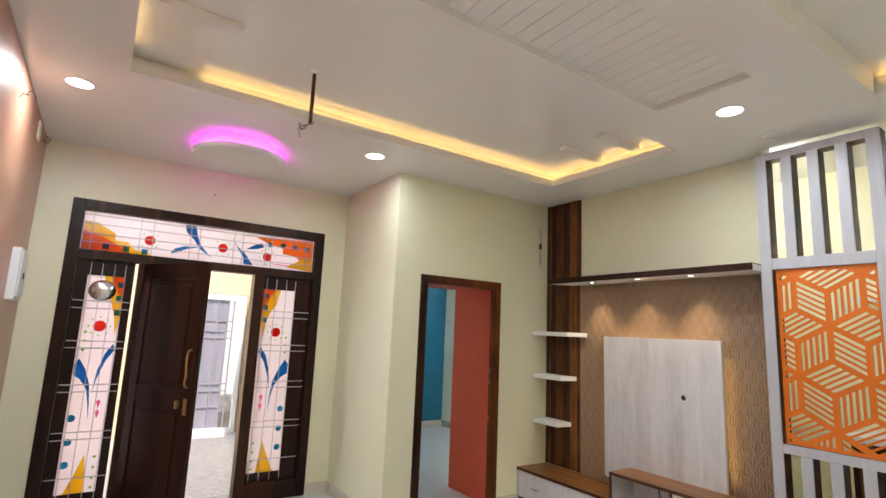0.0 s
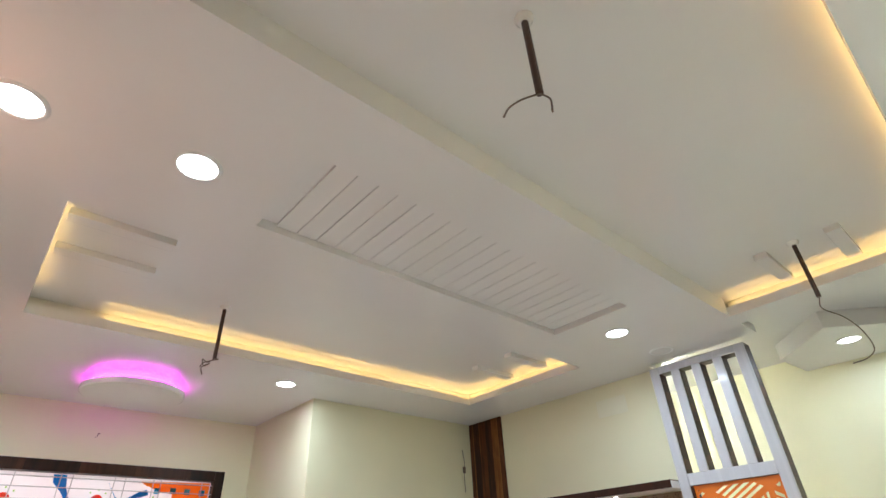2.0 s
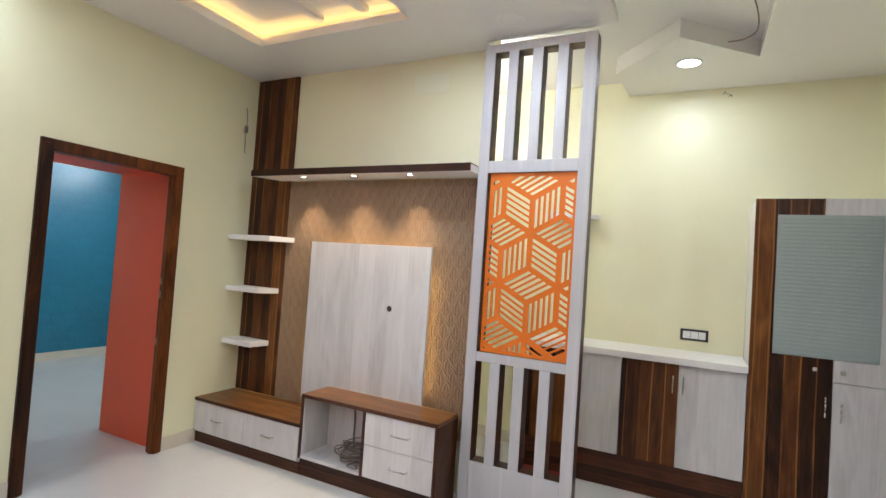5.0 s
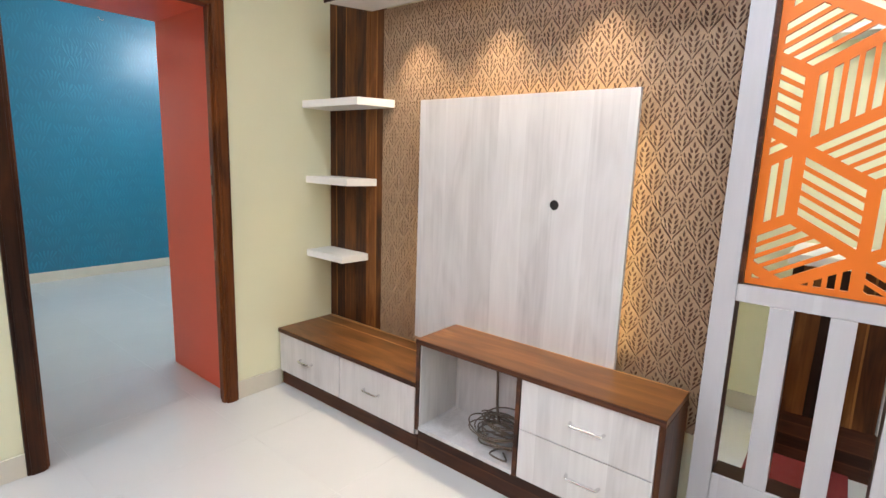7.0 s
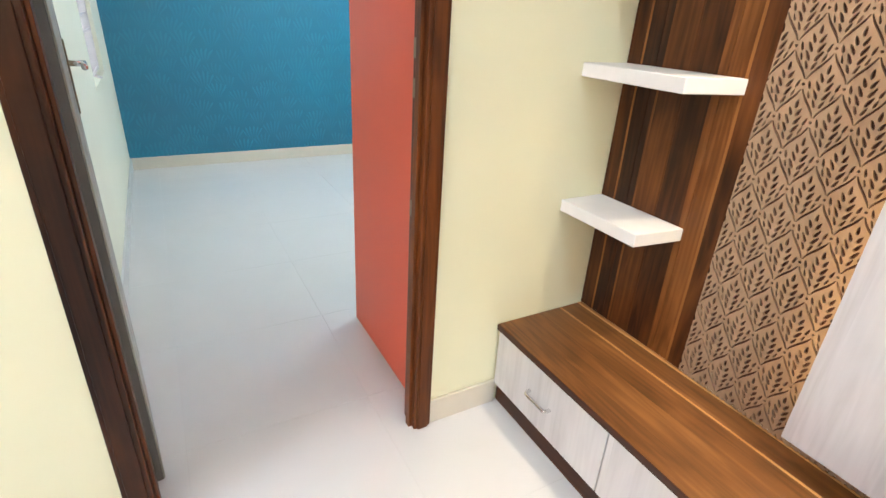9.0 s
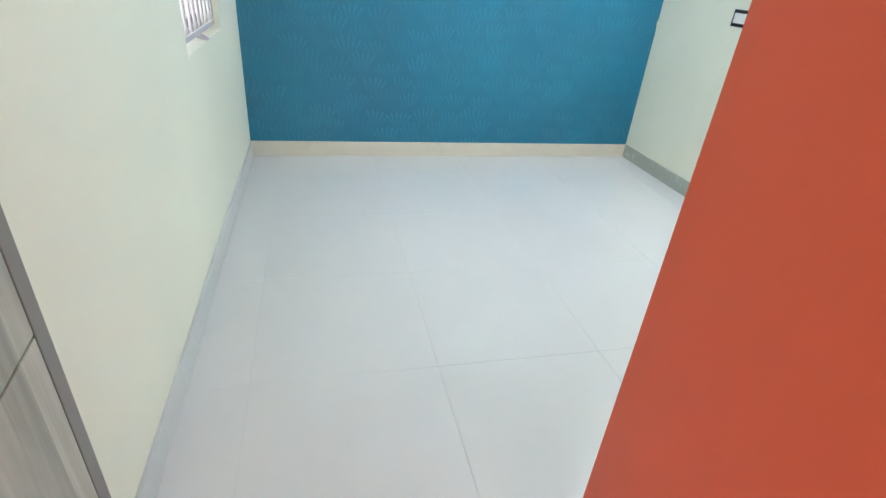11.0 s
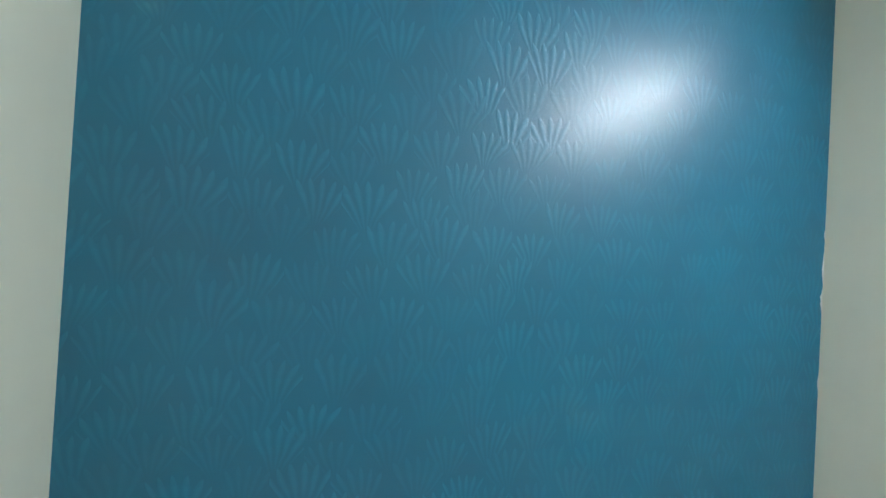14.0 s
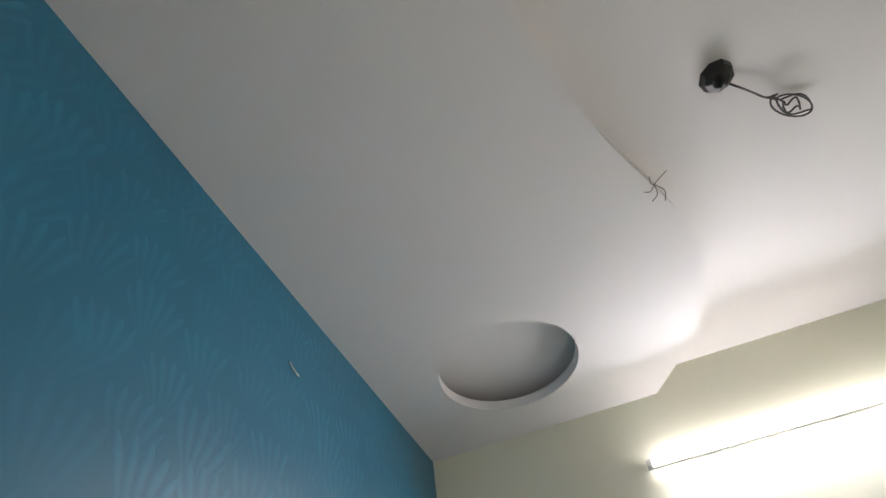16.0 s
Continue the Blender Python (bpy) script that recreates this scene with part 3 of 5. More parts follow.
high = thing("media_cabinet", (3.8, 2.46, 0), "media cabinet with open niche, white drawers and teak top", "cabinet")
Y0, Y1 = 1.93, 2.986
part("plinth", bx(UF + 0.02, 3.9, Y0 + 0.012, Y1, 0, 0.12, 0.002), M_TEAKD, high, "dark teak plinth")
part("side_panel", bx(UF - 0.002, 3.904, Y0, Y0 + 0.02, 0.0, 0.53, 0.002), M_TEAKV, high, "striped teak side")
part("tabletop", bx(UF - 0.004, 3.904, Y0, Y1, 0.531, 0.556, 0.003), M_TEAKH, high, "striped teak top")
part("edge_strip", bx(UF - 0.008, UF - 0.0035, Y0, Y1, 0.5325, 0.5545), M_TEAKD, high, "dark teak edge")
part("side_panel", bx(UF - 0.004, 3.904, Y1 - 0.018, Y1, 0.122, 0.5305), M_TEAKD, high, "dark teak edged side")
part("lining", bx(UF + 0.004, 3.900, Y1 - 0.024, Y1 - 0.0185, 0.14, 0.53), M_WHITEWOOD, high)
part("divider", bx(UF - 0.003, 3.904, 2.455, 2.473, 0.122, 0.5305), M_TEAKD, high, "dark teak divider")
part("niche_floor", bx(UF - 0.001, 3.904, 2.474, Y1 - 0.0185, 0.121, 0.139, 0.002), M_WHITEWOOD, high)
part("niche_back", bx(3.894, 3.903, 2.474, Y1 - 0.025, 0.139, 0.53), M_WHITEWOOD, high)
part("body", bx(UF + 0.02, 3.904, Y0 + 0.021, 2.454, 0.121, 0.53), M_WHITEWOOD, high)
for z0, z1 in ((0.125, 0.325), (0.329, 0.529)):
    d = part("drawer", bx(UF, UF + 0.018, Y0 + 0.022, 2.452, z0, z1, 0.002), M_WHITEWOOD, high)
    pull(2.185, (z0 + z1) / 2 + 0.0, 0.062, d)

# coil of old cable in the niche
coil = thing("cable_coil", (3.76, 2.62, 0.14), "tangled coil of thin dusty cable in the niche", "cable")
rnd = random.Random(4)
for k in range(15):
    r, cx, cy = rnd.uniform(0.06, 0.125), 3.77 + rnd.uniform(-0.03, 0.03), 2.62 + rnd.uniform(-0.03, 0.03)
    h = 0.147 + 0.008 * k
    ph, ti = rnd.uniform(0, 6), rnd.uniform(-0.35, 0.35)
    pts = [(cx + r * 0.8 * math.cos(a + ph), cy + r * 1.25 * math.sin(a + ph), max(0.144, h + ti * r * math.cos(a))) for a in [i * 6.0 / 36 for i in range(37)]]
    part("cable_loop", tube(bmesh.new(), pts, 0.0032), M_WIRE, coil, smooth=True)
part("cable_tail", tube(bmesh.new(), soft([(3.70, 2.56, 0.145), (3.655, 2.52, 0.144), (3.66, 2.60, 0.144), (3.72, 2.58, 0.15), (3.68, 2.49, 0.2)], 8), 0.0038), M_WIRE, coil, smooth=True)
part("cable_tail", tube(bmesh.new(), soft([(3.80, 2.65, 0.2), (3.86, 2.70, 0.26), (3.886, 2.72, 0.36), (3.885, 2.73, 0.48)], 8), 0.006), M_WIRE, coil, smooth=True)

# pilaster, carved board, television board, canopy
pil = thing("teak_pilaster", (3.99, 3.82, 0.35), "tall striped teak laminate pilaster on the wall", "wall panel")
cuts = [3.605, 3.715, 3.83, 3.945, YD - 0.003]
for a, b in zip(cuts, cuts[1:]):
    part("panel_strip", bx(4.002, XTV, a + 0.0006, b - 0.0006, 0.35, C - 0.003, 0.0012), M_TEAKV, pil)


def leaf_hole(cx, cz, ang, ln, wd):
    out = []
    for k in range(10):
        t = k / 10 * math.tau
        u, v = math.cos(t), math.sin(t)
        a, b = (u * 0.5 + 0.5) * ln, v * wd * 0.5 * (1 - 0.35 * u)
        out.append((cx + a * math.sin(ang) + b * math.cos(ang), cz + a * math.cos(ang) - b * math.sin(ang)))
    return out


def wave_hole(cx, cz, side, w, h):
    """A long S-shaped slit between two eyelets."""
    ts = [0.13 + 0.74 * i / 9 for i in range(10)]
    mid = [(cx + side * w * 0.5 * (0.5 - 0.5 * math.cos(math.pi * t)), cz + h * 0.5 * (1 - t)) for t in ts]
    wide = [0.0038 * math.sin(math.pi * (0.08 + 0.84 * i / 9)) for i in range(10)]
    return [(a + d, b) for (a, b), d in zip(mid, wide)] + [(a - d, b) for (a, b), d in zip(mid[::-1], wide[::-1])]


def carved_cell(w, h):
    """Fern sprigs in ogees, with an eyelet at each tip."""
    sprig = ((0, 0, 0.16, 0.13, 0.0096), (0.42, 0.055, 0.05, 0.135, 0.0094), (0.50, 0.065, -0.07, 0.155, 0.0096), (0.52, 0.065, -0.185, 0.160, 0.0096),
             (0.42, 0.050, -0.30, 0.13, 0.0078), (0.30, 0.315, -0.055, 0.12, 0.0076), (0.34, 0.255, -0.185, 0.11, 0.0060))
    holes = []
    for ox, oz in ((0, 0), (w / 2, h / 2), (-w / 2, h / 2), (w / 2, -h / 2), (-w / 2, -h / 2), (w, 0), (-w, 0), (0, h), (0, -h)):
        for ang, dx, dz, ln, wd in sprig:
            holes.append(leaf_hole(ox + dx * w, oz + dz * h, ang, ln * h, wd * 0.85))
            if ang:
                holes.append(leaf_hole(ox - dx * w, oz + dz * h, -ang, ln * h, wd * 0.85))
        holes += [wave_hole(ox, oz, s, w, h) for s in (1, -1)]
        holes.append([(ox + 0.0034 * math.cos(k * math.tau / 8 + 0.2), oz + h / 2 + 0.0034 * math.sin(k * math.tau / 8 + 0.2)) for k in range(8)])

    def clip(poly, axis, lim, keep_less):
        res = []
        for p, q in zip(poly, poly[1:] + poly[:1]):
            a, b = (p[axis] <= lim) == keep_less or p[axis] == lim, (q[axis] <= lim) == keep_less or q[axis] == lim
            if a:
                res.append(p)
            if a != b:
                t = (lim - p[axis]) / (q[axis] - p[axis])
                r = [p[0] + (q[0] - p[0]) * t, p[1] + (q[1] - p[1]) * t]
                r[axis] = lim
                res.append(tuple(r))
        return res
    done = []
    for hl in holes:
        for axis, lim, less in ((0, w / 2, True), (0, -w / 2, False), (1, h / 2, True), (1, -h / 2, False)):
            hl = clip(hl, axis, lim, less) if hl else hl
        if len(hl) > 2:
            done.append(hl)
    return done


def carved_board(y0, y1, z0, z1, w, h):
    cell = bmesh.new()
    sheet_with_holes(cell, [(-w / 2, -h / 2), (w / 2, -h / 2), (w / 2, h / 2), (-w / 2, h / 2)], carved_cell(w, h), lambda p, d: (d, p[0], p[1]), 0.007)
    edge = [f for f in cell.faces if abs(f.normal.x) < 0.5 and (max(abs(v.co.y) for v in f.verts) - w / 2 > -1e-5 and min(abs(v.co.y) for v in f.verts) - w / 2 > -1e-5 or min(abs(v.co.z) for v in f.verts) - h / 2 > -1e-5)]
    bmesh.ops.delete(cell, geom=edge, context="FACES")
    cell.verts.index_update()
    co = [v.co.copy() for v in cell.verts]
    fs = [[v.index for v in f.verts] for f in cell.faces]
    cell.free()
    verts, faces = [], []
    ny, nz = math.ceil((y1 - y0) / w), math.ceil((z1 - z0) / h)
    sy, sz = (y1 - y0) / ny / w, (z1 - z0) / nz / h
    for i in range(ny):
        for j in range(nz):
            s, oy, oz = len(verts), y0 + (i + 0.5) * w * sy, z0 + (j + 0.5) * h * sz
            verts += [(3.996 + c.x, oy + c.y * sy, oz + c.z * sz) for c in co]
            faces += [[s + k for k in f] for f in fs]
    me = bpy.data.meshes.new("fretwork")
    me.from_pydata(verts, [], faces)
    me.materials.append(M_MDF)
    return me


board = thing("carved_wall_panel", (3.98, 2.75, 1.4), "copper brown carved board with a leaf fretwork pattern", "wall panel")
fret = tagged(new("fretwork", carved_board(1.905, 3.603, 0.35, 2.10, 0.086, 0.168)), "copper brown leaf fretwork")
fret.parent, fret.matrix_parent_inverse = board, board.matrix_world.inverted()
part("backing", bx(4.006, XTV, 1.905, 3.603, 0.349, 2.10), M_MDFBACK, board, "dark brown backing")
part("edge_strip", bx(3.990, XTV, 1.898, 1.9045, 0.557, 2.10), M_TEAKD, board, "dark edge strip")

tvb = thing("television_board", (3.9, 2.73, 0.6), "white wood laminate television board standing off the wall", "wall panel")
ring = [(2.513 + 0.021 * math.cos(k * math.tau / 24), 1.172 + 0.021 * math.sin(k * math.tau / 24)) for k in range(24)]
bm = bmesh.new()
sheet_with_holes(bm, [(2.208, 0.43), (3.252, 0.43), (3.252, 1.617), (2.208, 1.617)], [ring], lambda p, d: (3.905 + d, p[0], p[1]), 0.02)
part("board", bm, M_WHITEWOOD, tvb)
part("grommet", rod(bmesh.new(), (3.911, 2.513, 1.172), (3.94, 2.513, 1.172), 0.021, 20), M_BLACK, tvb, "black cable hole")
part("spacer", bx(3.9255, 3.9955, 2.34, 3.14, 0.6, 0.66), M_MDFBACK, tvb)
part("spacer", bx(3.9255, 3.9955, 2.34, 3.14, 1.40, 1.46), M_MDFBACK, tvb)
part("led_strip", bx(3.937, 3.946, 2.28, 3.2, 1.592, 1.598), M_LEDTV, tvb, "amber led strip")
part("led_strip", bx(3.937, 3.946, 2.225, 2.231, 0.6, 1.45), M_LEDTV, tvb, "amber led strip")
part("led_strip", bx(3.937, 3.946, 3.228, 3.232, 0.50, 1.10), M_LEDTV, tvb, "amber led strip")

can = thing("spot_canopy", (3.87, 2.84, 2.1), "white lined canopy with dark teak edge and three small spots", "canopy")
prism_pts = [(3.765, 3.80), (3.999, 3.70), (3.999, 1.9), (3.765, 1.9)]
part("board", prism(bmesh.new(), prism_pts, 2, 2.105, 2.15), M_WHITE, can)
part("edge_strip", prism(bmesh.new(), [(3.761, 3.805), (3.7648, 3.8005), (3.7648, 1.897), (3.761, 1.897)], 2, 2.105, 2.153), M_ENTRANCE, can, "dark teak edge")
part("cover", prism(bmesh.new(), [(3.766, 3.80), (4.0, 3.70), (4.0, 1.9), (3.766, 1.9)], 2, 2.1505, 2.156), M_TEAKD, can, "dark teak cover")
for y in (3.33, 2.855, 2.385):
    s = part("spot", disc_stack(3.845, y, [(0.017, 2.1035), (0.027, 2.101), (0.030, 2.1045)], 20), M_CHROME, can, "small chrome spot")
    part("lens", disc_stack(3.845, y, [(0.016, 2.1022), (0.016, 2.1030)], 16), M_LAMP, s)
    lamp("canopy_spot_lamp", "SPOT", look((3.845, y, 2.094), (3.845, y, 1.5)), SPOT_W, (1.0, 0.78, 0.52), 0.014, 84)


def shelf(y1, z, front, cut):
    bm = prism(bmesh.new(), [(4.001, YD - 0.002), (4.001, y1), (front, y1 + cut), (front, YD - 0.002)], 2, z - 0.04, z)
    bmesh.ops.bevel(bm, geom=list(bm.edges), offset=0.002, segments=1, affect="EDGES")
    solo("wall_shelf", bm, M_WHITE, "thick white floating shelf on the teak pilaster", "shelf", "floating shelves")


shelf(3.515, 1.64, 3.803, 0.08), shelf(3.65, 1.22, 3.822, 0.045), shelf(3.715, 0.787, 3.822, 0.02)

# ---- jaali partition beside the television wall ----
JX, JD, J0, J1 = 3.885, 0.11, 1.188, 1.897
part_j = thing("jaali_partition", (JX + 0.05, 1.54, 0), "pale grey slatted partition with an orange cut-work panel", "partition")


def post(y0, y1, z0, z1, name="post"):
    p = part(name, bx(JX, JX + 0.012, y0, y1, z0, z1, 0.002), M_GREYFRAME, part_j)
    part("core", bx(JX + 0.0125, JX + JD, y0 + 0.001, y1 - 0.001, z0 + 0.001, z1 - 0.001), M_TEAKD, p, "dark teak edge")


post(J1 - 0.068, J1, 0.002, 2.945)
post(J0, J0 + 0.072, 0.002, 2.945)
for z0, z1 in ((0.002, 0.29), (0.915, 0.972), (2.112, 2.188), (2.893, 2.945)):
    post(J0 + 0.073, J1 - 0.069, z0, z1, "rail")
for a in (1.667, 1.512, 1.352):
    post(a, a + 0.064, 0.291, 0.914, "slat")
for a in (1.672, 1.514, 1.356):
    post(a, a + 0.063, 2.189, 2.892, "slat")


def cube_pattern(y0, y1, z0, z1):
    """Slots of a tumbling-block pattern, cut to the panel."""
    pitch, ln = 0.3715, 0.2145
    stars = [(1.53 + pitch * (i + 0.5 * (j % 2)), 1.735 + j * ln * 1.5) for i in range(-4, 5) for j in range(-5, 6)]

    def cut(poly, axis, lim, less):
        res = []
        for p, q in zip(poly, poly[1:] + poly[:1]):
            a, b = (p[axis] < lim) == less, (q[axis] < lim) == less
            if a:
                res.append(p)
            if a != b:
                t = (lim - p[axis]) / (q[axis] - p[axis])
                r = [p[0] + (q[0] - p[0]) * t, p[1] + (q[1] - p[1]) * t]
                r[axis] = lim
                res.append(tuple(r))
        return res
    c, s = math.cos(radians(30)) * ln, math.sin(radians(30)) * ln
    kinds = (((-c, s), (-c, -s)), ((0, ln), (-c, s)), ((-c, -s), (0, -ln)))
    out = []
    for sx, sz in stars:
        for along, across in kinds:
            n = 5
            for k in range(n):
                m0, m1 = 0.085, 0.915
                b0, b1 = 0.06 + (k + 0.20) * 0.88 / n, 0.06 + (k + 0.80) * 0.88 / n
                quad = [(sx + along[0] * u + across[0] * v, sz + along[1] * u + across[1] * v) for u, v in ((m0, b0), (m1, b0), (m1, b1), (m0, b1))]
                for axis, lim, less in ((0, y1, True), (0, y0, False), (1, z1, True), (1, z0, False)):
                    quad = cut(quad, axis, lim, less) if quad else quad
                if len(quad) > 2:
                    area = abs(sum(p[0] * q[1] - q[0] * p[1] for p, q in zip(quad, quad[1:] + quad[:1]))) / 2
                    if area > 6e-5:
                        out.append(quad)
    return out


bm = bmesh.new()
OY0, OY1, OZ0, OZ1 = J0 + 0.073, J1 - 0.083, 0.975, 2.110
sheet_with_holes(bm, [(OY0, OZ0), (OY1, OZ0), (OY1, OZ1), (OY0, OZ1)], cube_pattern(OY0 + 0.018, OY1 - 0.018, OZ0 + 0.02, OZ1 - 0.02), lambda p, d: (JX + 0.022 + d, p[0], p[1]), 0.014)
part("cutwork_panel", bm, M_ORANGE, part_j, "orange board cut with striped blocks")
part("panel_stop", bx(JX + 0.004, JX + JD - 0.004, OY1 + 0.001, J1 - 0.0695, OZ0, OZ1), M_TEAKD, part_j, "dark teak stop")

# ---- bedroom doorway ----
door = thing("door_frame", ((DX0 + DX1) / 2, YD, 0), "dark polished teak door frame of the bedroom", "door frame")
F0, F1 = YD - 0.018, YD + 0.066
for a, b, back in ((DX0, DX0 + 0.070, YD + 0.104), (DX1 - 0.062, DX1, F1)):
    j = part("jamb", bx(a, b, F0, back, 0.0, DH, 0.004), M_FRAME, door)
    part("bead", bx(a + 0.012, b - 0.012, F0 - 0.006, F0 - 0.0005, 0.0, DH - 0.03, 0.003), M_FRAME, j)
part("stop", bx(DX1 - 0.074, DX1 - 0.0625, F0 + 0.02, F0 + 0.045, 0.0, DH - 0.073, 0.002), M_FRAME, door)
part("stop", bx(DX0 + 0.0705, DX0 + 0.080, F0 + 0.02, F0 + 0.045, 0.0, DH - 0.073, 0.002), M_FRAME, door)
part("head", bx(DX0 + 0.0705, DX1 - 0.0625, F0, F1, DH - 0.072, DH, 0.004), M_FRAME, door)
for z in (0.78, 1.12, 1.22):
    part("strike_plate", bx(DX1 - 0.0645, DX1 - 0.0615, F0 + 0.055, F0 + 0.078, z, z + 0.05, 0.001), M_BRONZE, door, "dull worn strike plate")

leaf = thing("bedroom_door", (2.50, 4.47, 0), "grey wood laminate bedroom door, standing open along the wall", "door")
lm = pose(2.518, YD + 0.115, 0, 0, 0, 96.0)


def leafbox(x0, x1, y0, y1, z0, z1, bev=0.002):
    bm = bx(x0, x1, y0, y1, z0, z1, bev)
    bmesh.ops.transform(bm, matrix=lm, verts=bm.verts)
    return bm


part("core", leafbox(0, 0.72, -0.003, 0.029, 0.008, 2.01), plain("grey_door_edge", (0.11, 0.10, 0.085), 0.5), leaf, "plain grey edge")
part("edge_strip", leafbox(0.683, 0.7195, -0.0085, -0.0035, 0.01, 2.008), plain("grey_leaf_strip", (0.20, 0.195, 0.175), 0.5), leaf, "plain grey strip down the free side")
part("face_panel", leafbox(0.002, 0.682, -0.0075, -0.0035, 0.01, 0.74), M_GREYLEAF, leaf)
part("face_panel", leafbox(0.002, 0.682, -0.0075, -0.0035, 0.744, 1.34), M_GREYLEAF, leaf)
part("face_panel", leafbox(0.002, 0.682, -0.0075, -0.0035, 1.344, 2.008), M_GREYLEAF, leaf)
h = part("lock_plate", leafbox(0.655, 0.69, -0.013, -0.0088, 0.98, 1.20, 0.003), M_BRONZE, leaf, "bronze lock plate")
bm = rod(bmesh.new(), (0.672, -0.013, 1.13), (0.672, -0.055, 1.13), 0.009, 12)
rod(bm, (0.672, -0.05, 1.13), (0.56, -0.05, 1.13), 0.009, 12)
bmesh.ops.transform(bm, matrix=lm, verts=bm.verts)
part("lever", bm, M_CHROME, h, "satin lever handle", True)

# ---- dining side: sideboard, tall unit, shelf, sockets ----
CF = 4.74
side = thing("sideboard", (4.95, 1.0, 0), "white and dark teak laminate sideboard cupboards", "cabinet")
part("plinth", bx(CF + 0.03, XR, 0.285, 1.74, 0, 0.24, 0.002), M_TEAKD, side, "dark teak plinth")
part("body", bx(CF + 0.02, XR, 0.285, 1.74, 0.241, 0.938), M_WHITEWOOD, side)
for y0, y1, mt, hy in ((0.288, 0.684, M_WHITEWOOD, 0.655), (0.688, 1.055, M_TEAKV, 0.72), (1.059, 1.36, M_WHITEWOOD, 1.33), (1.364, 1.738, M_TEAKV, 1.40)):
    d = part("door", bx(CF, CF + 0.019, y0, y1, 0.244, 0.935, 0.002), mt, side)
    part("handle", tube(bmesh.new(), soft([(CF, hy, 0.74), (CF - 0.022, hy, 0.745), (CF - 0.025, hy, 0.77), (CF - 0.025, hy, 0.83), (CF - 0.022, hy, 0.855), (CF, hy, 0.86)], 4), 0.005, 8), M_CHROME, d, "chrome handle", True)
solo("counter_top", bx(CF - 0.04, XR - 0.001, 0.285, 1.76, 0.939, 0.985, 0.003), M_WHITE, "white gloss counter slab on the sideboard", "worktop")

tall = thing("crockery_unit", (4.95, -0.11, 0), "tall crockery unit in teak and white laminate with frosted glass", "cabinet")
part("body", bx(CF + 0.02, XR, YS + 0.003, 0.282, 0.1, 2.075), M_WHITEWOOD, tall)
part("plinth", bx(CF + 0.03, XR, YS + 0.003, 0.282, 0, 0.099), M_TEAKD, tall, "dark teak plinth")
part("side_strip", bx(CF - 0.004, CF + 0.019, 0.16, 0.283, 0.1, 2.075, 0.002), M_TEAKV, tall, "dark teak upright")
part("top_strip", bx(CF - 0.003, CF + 0.019, -0.085, 0.159, 1.972, 2.075, 0.002), M_TEAKV, tall, "dark teak top strip")
part("frame_panel", bx(CF - 0.002, CF + 0.019, YS + 0.003, -0.0865, 1.972, 2.075, 0.002), M_WHITEWOOD, tall)
part("frame_panel", bx(CF - 0.002, CF + 0.019, YS + 0.003, -0.375, 0.985, 1.971, 0.002), M_WHITEWOOD, tall)
gl = part("glass_door", bx(CF - 0.006, CF + 0.004, -0.374, 0.159, 1.09, 1.971, 0.002), M_FROST, tall, "ribbed frosted glass door")
for i in range(34):
    z = 1.10 + i * 0.0255
    part("rib", bx(CF - 0.009, CF - 0.0062, -0.37, 0.155, z, z + 0.014, 0.001), M_FROST, gl)
d = part("door", bx(CF - 0.003, CF + 0.019, -0.155, 0.158, 0.104, 1.088, 0.002), M_TEAKV, tall, "dark teak door")
part("handle", tube(bmesh.new(), soft([(CF, -0.12, 0.74), (CF - 0.024, -0.12, 0.745), (CF - 0.027, -0.12, 0.80), (CF - 0.024, -0.12, 0.855), (CF, -0.12, 0.86)], 4), 0.005, 8), M_CHROME, d, "chrome handle", True)
part("knob", bx(CF - 0.022, CF - 0.0035, -0.075, -0.05, 1.01, 1.035, 0.003), M_CHROME, d, "square chrome knob")
d = part("drawer", bx(CF - 0.003, CF + 0.019, YS + 0.003, -0.158, 0.955, 1.088, 0.002), M_WHITEWOOD, tall)
part("knob", bx(CF - 0.022, CF - 0.0035, -0.215, -0.19, 1.005, 1.03, 0.003), M_CHROME, d, "square chrome knob")
d = part("door", bx(CF - 0.003, CF + 0.019, YS + 0.003, -0.158, 0.104, 0.951, 0.002), M_WHITEWOOD, tall)
part("handle", tube(bmesh.new(), soft([(CF, -0.2, 0.72), (CF - 0.024, -0.2, 0.725), (CF - 0.027, -0.2, 0.78), (CF - 0.024, -0.2, 0.835), (CF, -0.2, 0.84)], 4), 0.005, 8), M_CHROME, d, "chrome handle", True)

solo("corner_shelf", prism(bmesh.new(), [(XR, 1.345), (XR, 1.75), (XR - 0.17, 1.75), (XR - 0.17, 1.43)], 2, 1.965, 2.0), M_WHITE, "small white shelf on the dining wall", "shelf")
sock = thing("socket_plate", (XR, 0.605, 1.1), "black framed white switch plate on the dining wall", "switch")
part("plate", bx(XR - 0.012, XR, 0.51, 0.70, 1.062, 1.148, 0.003), M_BLACK, sock, "black surround")
for y0, y1 in ((0.63, 0.682), (0.577, 0.628), (0.528, 0.575)):
    part("switch", bx(XR - 0.017, XR - 0.0125, y0, y1, 1.078, 1.132, 0.002), M_PLASTIC, sock)
solo("door_mat", bx(4.2, 4.88, 1.42, 1.80, 0.001, 0.012, 0.004), M_TILE_RED, "maroon mat on the tiled floor", "mat")
# unseen tube, added for the bright light coming from behind this wall
tl = thing("added_wash_tube", (XTV + 0.15, 2.3, 2.86), "unseen tube light added behind the television wall", "tube light")
part("batten", bx(XTV + 0.121, XTV + 0.15, 1.95, 2.7, 2.84, 2.88, 0.003), M_PLASTIC, tl)
